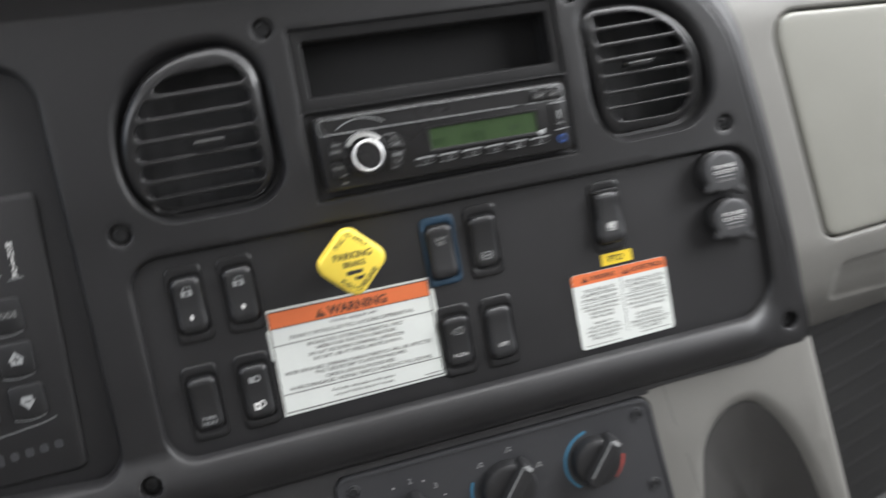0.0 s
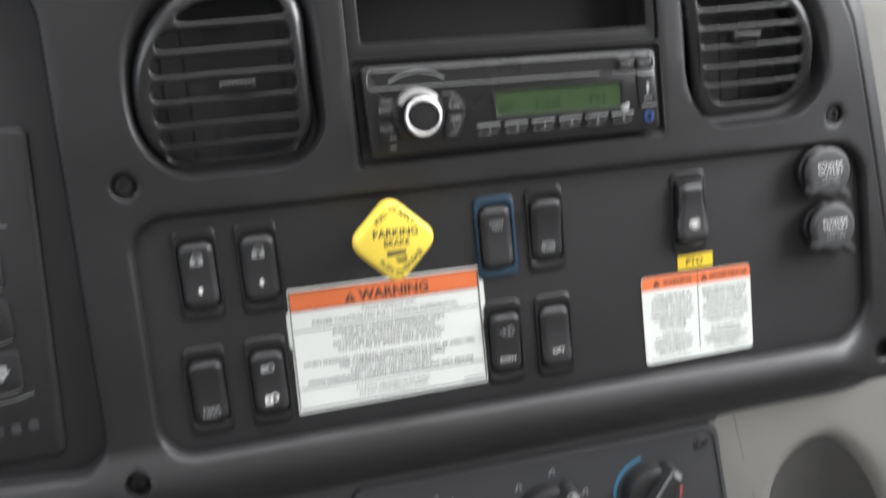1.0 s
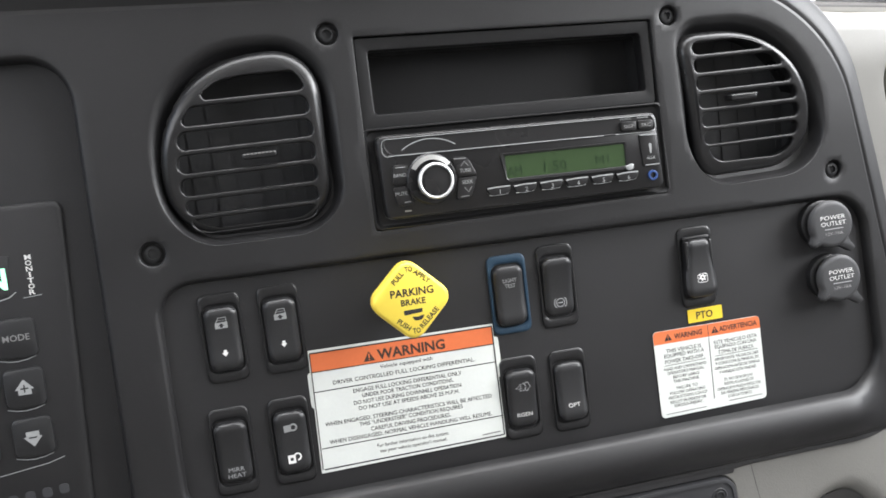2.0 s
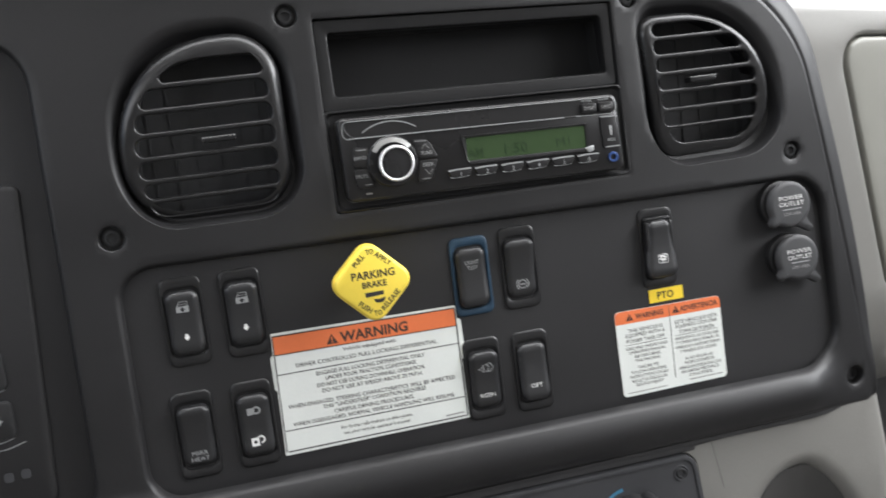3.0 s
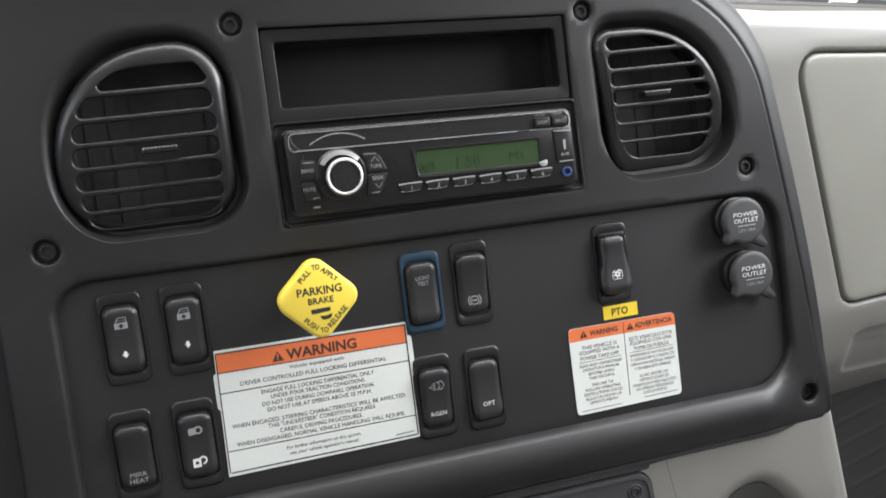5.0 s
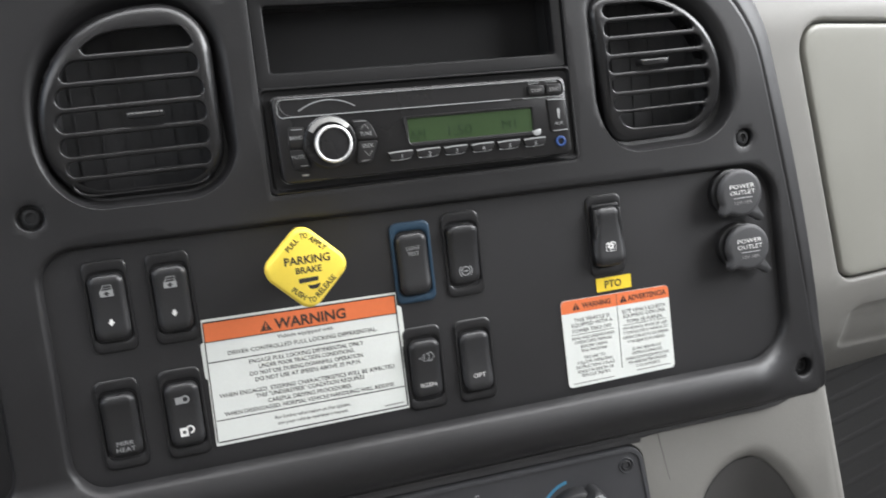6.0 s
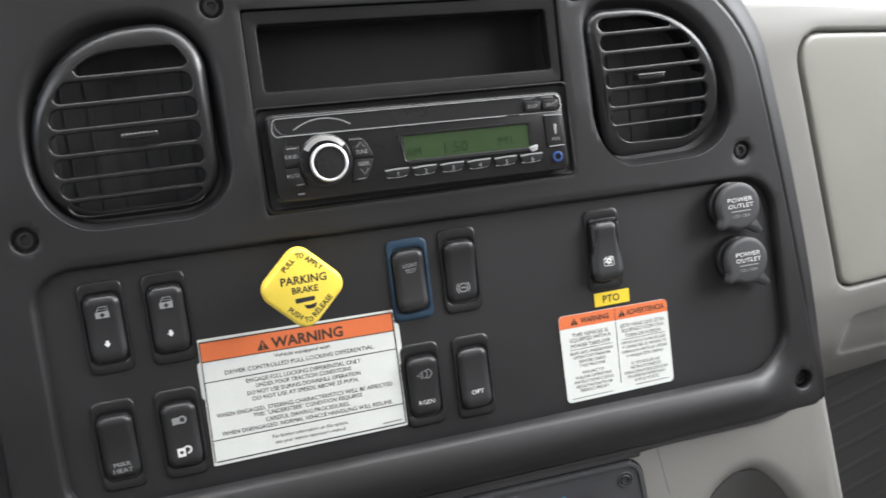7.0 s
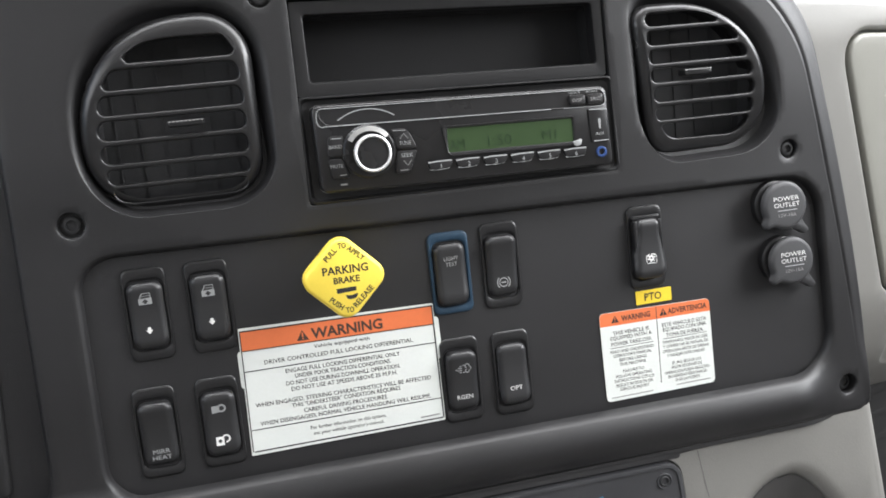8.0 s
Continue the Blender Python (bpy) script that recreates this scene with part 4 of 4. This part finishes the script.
# ---- power outlets ----
def power_outlet(u, v, label):
    t = thing("power_outlet", u, v, -3, label=label, category="power outlet", group="power outlets")
    bm = bmesh.new()
    rings(bm, circle(-0.6, -1, 15.6, 36), [(0, 0), (0, 5), (1, 6), (2.5, 6.3)], cap=True)
    part("socket_collar", bm, M_TRIM, t)
    bm = bmesh.new()
    lid = []
    for i in range(72):
        a = 2 * math.pi * i / 72
        x, y = 15.5 * math.sin(a), 15.5 * math.cos(a)
        lobe = math.exp(-((a - 3.98) / 0.2) ** 4)
        lid.append(Vector((x * 1.02 + 0.2, y * 1.02 - 1.2)) * (1 + 0.27 * lobe))
    rings(bm, lid, [(1.5, 9.6), (0, 10.4), (0, 12.6), (0.5, 13.9), (1.6, 14.8), (3.2, 15.0)], cap=True, cap0=True)
    ld = part("lid", bm, M_OUTLET, t)
    bm = pad(rounded([(0, -10, 2, 2), (14.5, -6, 2, 3), (17, -14, 3, 2), (21.5, -20, 2, 1.5), (17.5, -23, 1.5, 3), (11, -18.5, 4, 3), (3, -16.4, 2, 2)], 4), 9.0, 1.2, 5.5)
    part("strap", bm, M_BLACK, t)
    part("lettering", words("POWER", 0.5, 3.5, 2.8, 15.15, width=18.4), M_WHITE, ld)
    part("lettering", words("OUTLET", 0.7, -0.6, 2.8, 15.15, width=18.8), M_WHITE, ld)
    part("rule", stroke([(-6, -4.2), (8, -4.2)], 0.5, 15.15), M_SILVER, ld)
    part("lettering", words("12V-18A", 1.0, -7.4, 2.1, 15.15, width=13), M_DIM, ld)
    return t


power_outlet(300.5, -95, "grey round capped power outlet mounted above its twin")
power_outlet(304, -132, "grey round capped power outlet mounted below its twin")

# ---- gear selector in the left recess ----
sel = thing("gear_selector", -260, -112, -8.5, label="black push button gear selector with lit green letter", category="gear selector")


def su(u, v):
    return (u + 260, v + 112)


bm = bmesh.new()
SEL = rounded([(*su(-345, -14), 6, 6), (*su(-177.5, -17), 6, 6), (*su(-188, -205), 6, 6), (*su(-345, -205), 6, 6)], 5)
rings(bm, SEL, [(0, 0), (0.2, 1.2), (1.2, 2.4), (3.0, 3.0)], cap=True)
part("housing", bm, M_PLATE, sel)
part("display_window", pad([Vector(su(*p)) for p in ((-236, -43), (-210, -45), (-213, -67), (-238, -70))], 3.6, 0.4, 2.5), M_BLACK, sel)
part("lit_letter", words("N", *su(-218.6, -57.5), 11.4, 3.8, width=11.5, bold=0.03), M_GEAR, sel, "glowing pale green letter")
bm = bmesh.new()
for k, ch in enumerate("MONITOR"):
    join(bm, words(ch, *su(-200.1 - 0.1 * k, -46.8 - 3.34 * k), 2.8, 3.15, width=3.4 if ch != "I" else 1.0, bold=0.02))
part("lettering", bm, M_WHITE, sel)
part("window_edge", stroke([su(-236, -71.4), su(-222.6, -70.2), su(-213.3, -68.4), su(-209.2, -65.7)], 0.6, 3.3), M_SILVER, sel)
part("rule", stroke([su(-206, -69.6), su(-196, -69.0)], 0.4, 3.15), M_SILVER, sel)
for v, kind in ((-92, "MODE"), (-121, "up"), (-150, "down")):
    for du in (0, -30):
        cx, cy = su(-213.5 + du, v)
        bt = part("push_button", pad(box_outline(cx, cy, 22, 23, 4, 5), 5.0, 1.4, 2.5), M_SWITCH, sel)
        part("edge_line", stroke([(cx - 11.3, cy - 11.5), (cx - 6, cy - 12.9), (cx - 1.3, cy - 13.3), (cx + 4, cy - 12.7), (cx + 8.9, cy - 11.3)], 0.5, 3.3), M_SILVER, bt)
        if du:
            continue
        if kind == "MODE":
            part("lettering", words("MODE", cx + 0.4, cy + 0.6, 3.6, 5.15, width=14.5, bold=0.01), M_DIM, bt)
        else:
            s = 1 if kind == "up" else -1
            bm = bmesh.new()
            join(bm, flat([(cx - 5.2, cy - 0.6 * s), (cx, cy + 5.4 * s), (cx + 5.2, cy - 0.6 * s)], 5.12))
            join(bm, flat([(cx - 3.6, cy - 0.5 * s), (cx + 3.6, cy - 0.5 * s), (cx + 3.6, cy - 3.6 * s), (cx - 3.6, cy - 3.6 * s)], 5.13))
            part("arrow_mark", bm, M_SILVER, bt)
            bm = stroke([(cx - 2.2, cy), (cx + 2.2, cy)], 0.8, 5.2)
            if s > 0:
                join(bm, stroke([(cx, cy - 2.2), (cx, cy + 2.2)], 0.8, 5.21))
            part("sign_mark", bm, M_INK, bt)
part("rule", stroke([su(-300, -174), su(-238, -170.5), su(-208, -167), su(-199, -164.5)], 0.5, 3.15), M_SILVER, sel)
for k in range(5):
    part("logo_bar", slab(box_outline(*su(-240 + 9.4 * k, -186 + 0.6 * k), 5.4, (8.0, 5.6, 5.8, 5.6, 5.6)[k], 1.6, 3), 2.8, 3.3), M_CLIM, sel)

# ---- the grey dashboard under and beside the fascia ----
dash = thing("dashboard", 200, -250, 0, label="warm grey moulded plastic dashboard body", category="dashboard")


def dp(p, w):
    return p3((p[0] - 200, p[1] + 250), w)


def under(p):
    """The lower section: it falls back a little towards its right end and its foot."""
    return 1.5 - 0.06 * max(0, -300 - p[1])


SCOOP = rounded([(260, -281, 48, 42), (338, -281, 34, 90), (393, -450, 12, 12), (246, -470, 12, 12)], 12)
LOW = rounded([(-400, -246, 2, 2), (363, -245, 3, 3), (405, -480, 3, 3), (-400, -480, 2, 2)], 4)
CLIM_OUT = rounded([(-31, -257, 9, 9), (217.5, -257.5, 10, 10), (232, -372, 9, 9), (-36, -372, 9, 9)], 6)
bm = bmesh.new()
sheet(bm, LOW, [inset(SCOOP, -6), inset(CLIM_OUT, -1.5)], 10.0, lambda p: dp(p, under(p)))
loft(bm, [[dp(p, under(p) + w) for p in inset(SCOOP, d)] for d, w in ((-6, 0), (-3, -0.3), (0, -1.2), (3, -2.8), (6, -5.4), (8.5, -9))])
lp = inset(CLIM_OUT, -1.5)
loft(bm, [[dp(p, under(p) + w) for p in inset(lp, d)] for d, w in ((0, 0), (0.6, -0.6), (1.0, -2), (1.2, -8))])
loft(bm, [[dp(p, under(p) + w) for p in inset(LOW, -d)] for d, w in ((0, 0), (3, -0.8), (6, -3.5), (8, -8), (9, -16), (9, -150))])
part("lower_section", bm, M_GREY, dash)
# the charcoal knee panel beside the climate controls
bm = bmesh.new()
KNEE = finer(rounded([(-398, -244, 2, 2), (219, -244, 2, 2), (219.5, -256.4, 2, 2), (-29.5, -255.9, 5, 5), (-37.2, -372, 4, 4), (-38, -476, 2, 2), (-398, -476, 2, 2)], 4))
loft(bm, [[dp(p, under(p) + w) for p in inset(KNEE, d)] for d, w in ((0, -1.0), (0, 0.3), (0.3, 0.7), (0.9, 0.9))])
sheet(bm, inset(KNEE, 0.9), [], 14.0, lambda p: dp(p, under(p) + 0.9))
part("knee_panel", bm, M_KNEE, dash, "dark charcoal knee panel")
bm = stroke([(32, -2), (38, -34), (47, -70), (60, -130)], 0.35, 0.0)
for vert in bm.verts:
    vert.co.y = -(under((vert.co.x * 1000 + 200, vert.co.z * 1000 - 250)) + 0.15) * MM
part("panel_joint", bm, M_LINER, dash)
bm = bmesh.new()
mouth = inset(SCOOP, 6.5)
deep = Vector((318, -400))
loft(bm, [[dp(p.lerp(deep, q), under(p) - 4.8 - 24 * math.sin(q * math.pi / 2)) for p in mouth] for q in (0, 0.05, 0.1, 0.18, 0.28, 0.4, 0.55, 0.7, 0.85, 0.97)], cap1=True)
part("cup_recess_liner", bm, M_LINER, dash, "smooth dark plastic lining of a cup recess")

# the passenger's side, with the storage door let into it


def far_w(v):
    """Depth of the passenger side's face along its height: it falls back towards its foot."""
    foot = -150 * bump01((-252 - v) / 185.0)
    return -56 + 0.19 * (min(v, 14) - 8) + foot - 26 * bump01((-195 - v) / 110.0)


def side(p, w):
    """A point of the passenger side, which runs back and a little down as it goes to the right; past its brow it rolls over and runs on to the windscreen."""
    r = p[0] - 400
    v = p[1]
    brow = 34 - 0.05 * min(max(r, -40), 160)
    if v > brow:
        a = radians(min((v - brow) / 66.0, 1) ** 1.4 * 80)
        run = max(v - brow - 66, 0)
        v, w = brow + 13 * math.sin(a) + run * 0.238, w - 40 * (1 - math.cos(a)) - run
    return (p[0], v - (0.02 + 0.02 * bump01((p[1] - 26) / 50)) * r), w - 0.20 * r


GLOVE = rounded([(392.6, 20.4, 36, 36), (860, 4, 22, 22), (850, -206, 20, 20), (474, -206, 20, 16)], 9)
GRAB = rounded([(496, -230, 14, 22), (770, -236, 14, 14), (770, -306, 14, 14), (506, -283, 18, 18)], 8)
SIDE = rounded([(330, 280, 2, 2), (900, 280, 2, 2), (900, -430, 2, 2), (330, -430, 2, 2)], 3)
bm = bmesh.new()
sheet(bm, SIDE, [GLOVE, GRAB], 9.0, lambda p: dp(*side(p, far_w(p[1]))))
loft(bm, [[dp(*side(p, far_w(p[1]) + w)) for p in inset(GLOVE, d)] for d, w in ((0, 0), (1.0, -0.3), (2.2, -1.2), (3.2, -3.0), (3.6, -5.0), (3.8, -10), (9, -10))])
loft(bm, [[dp(*side(p, far_w(p[1]) + w)) for p in inset(GRAB, d)] for d, w in ((0, 0), (1.6, -0.6), (3.4, -2.0), (5.6, -3.2), (9, -4.2), (14, -4.6))], cap1=True)
part("passenger_section", bm, M_GREY, dash)

glove = thing("glove_box_door", 600, -90, 0, label="closed warm grey moulded glove box door", category="glove box")


def gp(p, w):
    (u, v), d = side(p, w)
    return p3((u - 600, v + 90), d)


bm = bmesh.new()
GD = inset(GLOVE, 5.6)
loft(bm, [[gp(p, far_w(p[1]) + w) for p in inset(GD, d)] for d, w in ((0, -10), (0, -3.4), (0.4, -2.0), (1.1, -0.9), (2.1, -0.2), (3.2, 0.1), (4.4, 0.3))])
sheet(bm, inset(GD, 4.4), [], 12.0, lambda p: gp(p, far_w(p[1]) + 0.3))
part("door_panel", bm, M_DOOR, glove)

# ribbed dark lining under the passenger side
kick = thing("kick_panel", 640, -345, -150, label="dark ribbed lining under the passenger dash", category="lining")
def kp(u, v, w):
    return p3((u - 640, v + 0.10 * (u - 640)), w - 62 - 0.2 * (u - 400))


bm = bmesh.new()
loft(bm, [[kp(u, v, 10 + 0.02 * v) for u in range(362, 960, 26)] for v in range(-230, 110, 20)], closed=False)
part("lining_sheet", bm, M_KICK, kick)
for v in range(-220, 95, 26):
    bm = bmesh.new()
    loft(bm, [[kp(u, v + dv, 10 + 0.02 * v + dw) for u in range(362, 960, 26)] for dv, dw in ((-5, -0.2), (-3, 0.2), (0, 0.34), (3, 0.2), (5, -0.2))], closed=False)
    part("rib", bm, M_KICK, kick)

# ---- climate control panel ----
clim = thing("climate_control_panel", 92, -310, 2, label="dark slate climate control panel with three rotary dials", category="control panel")


def cp(p):
    return Vector((p[0] - 92, p[1] + 310))


bm = bmesh.new()
rings(bm, [cp(p) for p in CLIM_OUT], [(0, -8), (0, 1.6), (0.4, 2.3), (1.4, 2.6), (3.0, 2.6), (3.4, 1.8)], cap=True)
part("control_plate", bm, M_CLIM, clim)
for u, v in ((206, -269.5), (213, -330), (-19, -269.5), (-22, -345)):
    c = cp((u, v))
    bm = bmesh.new()
    rings(bm, circle(*c, 5.6, 22), [(0, 1.9), (0.5, 2.6), (1.2, 2.4), (1.6, 1.0)], cap=True)
    sr = part("screw", bm, M_CLIM, clim)
    bm = bmesh.new()
    rings(bm, circle(*c, 3.6, 18), [(0, 1), (0, 2.4), (0.6, 3.0), (1.2, 2.9), (1.3, 1.6)], cap=True)
    part("screw_head", bm, M_STEEL, sr)


def dial(u, v, r, point):
    c = cp((u, v))
    bm = bmesh.new()
    rings(bm, circle(*c, r, 44), [(0, 1.9), (0.3, 8.5), (1.2, 11.2), (3.0, 12.4), (6.0, 12.8)], cap=True)
    d = part("dial", bm, M_SWITCH, clim, "black rotary dial with bright edged grip")
    a = radians(point)
    e, f = Vector((math.cos(a), math.sin(a))), Vector((-math.sin(a), math.cos(a)))
    grip = rounded([(*(c + e * (r + 4.5) + f * 6), 5, 5), (*(c + e * (r + 4.5) - f * 6), 5, 5), (*(c - e * (r - 1) - f * 6), 5, 5), (*(c - e * (r - 1) + f * 6), 5, 5)], 5)
    bm = bmesh.new()
    rings(bm, grip, [(0, 5), (0.6, 16), (1.0, 19), (1.8, 20.4), (3.2, 20.8)], cap=True)
    g = part("grip", bm, M_SWITCH, d)
    part("edge_line", stroke([c + e * (r + 2) * k + f * 4.8 for k in (-0.5, 0, 0.6, 0.92)] + [c + e * (r + 3.2) + f * 1.4], 0.9, 20.9), M_SILVER, g)
    tip = [c + e * (r + 1.4) + f * 3.4, c + e * (r + 2.6) + f * 2.2, c + e * (r + 2.6) - f * 2.6, c + e * (r - 0.6) - f * 2.6, c + e * (r - 0.6) + f * 2.4]
    part("pointer_tip", flat(tip, 20.95), M_SILVER, g)
    return c


c = dial(166.4, -295.8, 19.5, 52)
part("blue_arc", stroke(arc(*c, 24.2, 100, 234, 28), 2.2, 2.0), M_CYAN, clim)
part("red_arc", stroke(arc(*c, 24.2, -52, -5, 14), 2.2, 2.0), M_RED, clim)
c2 = dial(94.5, -297.6, 21.5, 52)
part("blue_mark", stroke(arc(*c2, 28, 158, 200, 8), 2.4, 2.0), M_CYAN, clim)
bm = bmesh.new()
for a in (130, 80, 20):
    x, y = c2[0] + 28.5 * math.cos(radians(a)), c2[1] + 28.5 * math.sin(radians(a))
    join(bm, stroke([(x - 2.2, y - 1.6), (x, y + 1.0)], 0.9, 2.0))
    join(bm, stroke([(x - 0.6, y + 1.8), (x + 2.2, y + 1.8)], 0.8, 2.0))
    join(bm, flat(circle(x + 1.8, y - 0.6, 0.8, 8), 2.0))
part("pictogram", bm, M_SILVER, clim)
c3 = dial(20.5, -300.5, 17.0, 82)
for s, a in (("1", 140), ("2", 86), ("3", 44), ("4", 4)):
    part("lettering", words(s, c3[0] + 28 * math.cos(radians(a)), c3[1] + 28 * math.sin(radians(a)), 4.2, 2.0, width=2.8 if s != "1" else 1.2), M_SILVER, clim)
for a in (113, 65, 22):
    part("dot_mark", flat(circle(c3[0] + 28 * math.cos(radians(a)), c3[1] + 28 * math.sin(radians(a)), 0.7, 8), 2.0), M_WHITE, clim)


# ---- the cab ----
def box_part(name, lo, hi, material, parent=None, label="", category="", kind="structure"):
    bm = bmesh.new()
    bmesh.ops.create_cube(bm, size=1.0)
    for vert in bm.verts:
        vert.co = Vector([lo[i] + (vert.co[i] + 0.5) * (hi[i] - lo[i]) for i in range(3)])
    bmesh.ops.bevel(bm, geom=bm.edges[:], offset=0.004, segments=1, affect="EDGES")
    ob = part(name, bm, material, parent, smooth=False)
    if label:
        tagged(ob, label, category, kind=kind)
    return ob


XL, XR, YF, YB, ZC = -0.86, 1.28, 0.42, -1.25, 1.86
box_part("floor", (XL, YB, -0.04), (XR, 0.5, 0.0), M_FLOOR, label="dark rubber cab floor", category="floor")
box_part("ceiling", (XL, YB, ZC), (XR, 0.06, ZC + 0.04), M_HEAD, label="light grey cab headliner", category="ceiling")
box_part("wall_rear", (XL, YB - 0.04, 0), (XR, YB, ZC), M_CABIN, label="light grey rear cab wall", category="wall")
box_part("wall_firewall", (XL, 0.46, 0), (XR, 0.50, 0.90), M_CABIN, label="plain bulkhead behind the dashboard", category="wall")
for side, x0, x1 in (("left", XL - 0.04, XL), ("right", XR, XR + 0.04)):
    box_part("wall_%s" % side, (x0, YB, 0), (x1, 0.50, 1.06), M_CABIN, label="light grey cab door lining", category="wall")
    box_part("wall_%s_rear" % side, (x0, YB, 1.06), (x1, -0.80, ZC), M_CABIN, label="light grey cab side pillar", category="wall")
    box_part("wall_%s_top" % side, (x0, -0.80, 1.78), (x1, 0.08, ZC), M_CABIN, label="light grey rail over the cab door", category="wall")
    bm = bmesh.new()
    a = [(0.40, 1.06), (0.50, 1.06), (0.12, ZC), (0.02, ZC)]
    loft(bm, [[Vector((x0, p, q)) for p, q in a], [Vector((x1, p, q)) for p, q in a]], cap0=True, cap1=True)
    tagged(part("pillar_%s" % side, bm, M_CABIN, None, smooth=False), "slanting windscreen pillar", "pillar", kind="structure")

# windscreen, its seal, the cowl and the wiper outside
bm = bmesh.new()
loft(bm, [[Vector((XL, 0.40, 0.93)), Vector((XR, 0.40, 0.93))], [Vector((XL, 0.05, ZC)), Vector((XR, 0.05, ZC))]], closed=False)
ws = part("window_windscreen", bm, M_GLASS, None)
tagged(ws, "clear raked windscreen glass", "windscreen", kind="structure")
ws.visible_shadow = False
seal = box_part("trim_windscreen_seal", (-0.40, 0.0, -0.008), (0.25, 0.03, 0.006), M_LINER, label="grey rubber seal along the foot of the windscreen", category="seal")
seal.matrix_world = PANEL @ pose(0.699, 0.347, 0.0765, 0, 5.3, 3)
cowl = thing("cowl_grille", 0, 0, 0, label="white cowl with dark air slots outside the windscreen", category="cowl")
cowl.matrix_world = PANEL @ pose(0.69, 0.405, 0.0985, 0, 5.2, 3)
random.seed(4)
bm = bmesh.new()
loft(bm, [[Vector((x, 0.0, -0.05)), Vector((x, 0.0, 0.004)), Vector((x, 0.012, 0.010)), Vector((x, 0.20, -0.02))] for x in (-0.5, 0.35)], closed=False)
part("cowl_panel", bm, M_COWL, cowl)
def air_slot(x, z, wd, h):
    bm = bmesh.new()
    bmesh.ops.create_cube(bm, size=1.0)
    for vert in bm.verts:
        vert.co = Vector((x + wd / 2 + vert.co.x * wd + vert.co.z * 0.006, vert.co.y * 0.004, z + vert.co.z * h))
    bmesh.ops.bevel(bm, geom=bm.edges[:], offset=0.0008, segments=1, affect="EDGES")
    part("air_slot", bm, M_RUBBER, cowl, smooth=False)


x = -0.42
while x < 0.30:
    wd = random.choice((0.022, 0.03, 0.042, 0.055))
    if random.random() < 0.55:
        air_slot(x, -0.002, wd, 0.011)
    else:
        air_slot(x, -0.0045, wd, 0.006)
    x += wd + random.choice((0.0, 0.0, 0.001, 0.012))
wiper = thing("wiper", 0, 0, 0, label="grey windscreen wiper arm and blade lying outside the glass", category="wiper")
wiper.matrix_world = PANEL @ pose(0.627, 0.392, 0.127)


def rod(points, r):
    bm = bmesh.new()
    loft(bm, [[Vector((x, r * math.sin(a), z + k * r * math.cos(a))) for a in (0, 0.9, 1.8, 2.7, 3.6, 4.5, 5.4)] for x, z, k in points], cap0=True, cap1=True)
    return bm


part("arm", rod([(-0.135, 0.004, 0.4), (-0.125, 0.006, 1), (-0.09, 0.009, 1), (-0.03, 0.004, 1), (0.0, 0.001, 1)], 0.0035), M_OUTLET, wiper)
part("blade", rod([(0.0, 0.001, 0.8), (0.03, -0.004, 1), (0.07, -0.016, 1), (0.082, -0.021, 0.5)], 0.0035), M_RUBBER, wiper)
part("joint", rod([(-0.012, 0.002, 0.6), (-0.006, 0.005, 1), (0.006, 0.005, 1), (0.014, 0.001, 0.6)], 0.0065), M_RUBBER, wiper)

# the ground outside
bm = bmesh.new()
bmesh.ops.create_grid(bm, x_segments=8, y_segments=8, size=1500)
g = part("ground", bm, M_GROUND, None)
g.location = (0, 0, -1.2)
tagged(g, "pale open ground outside the truck", "ground", kind="structure")
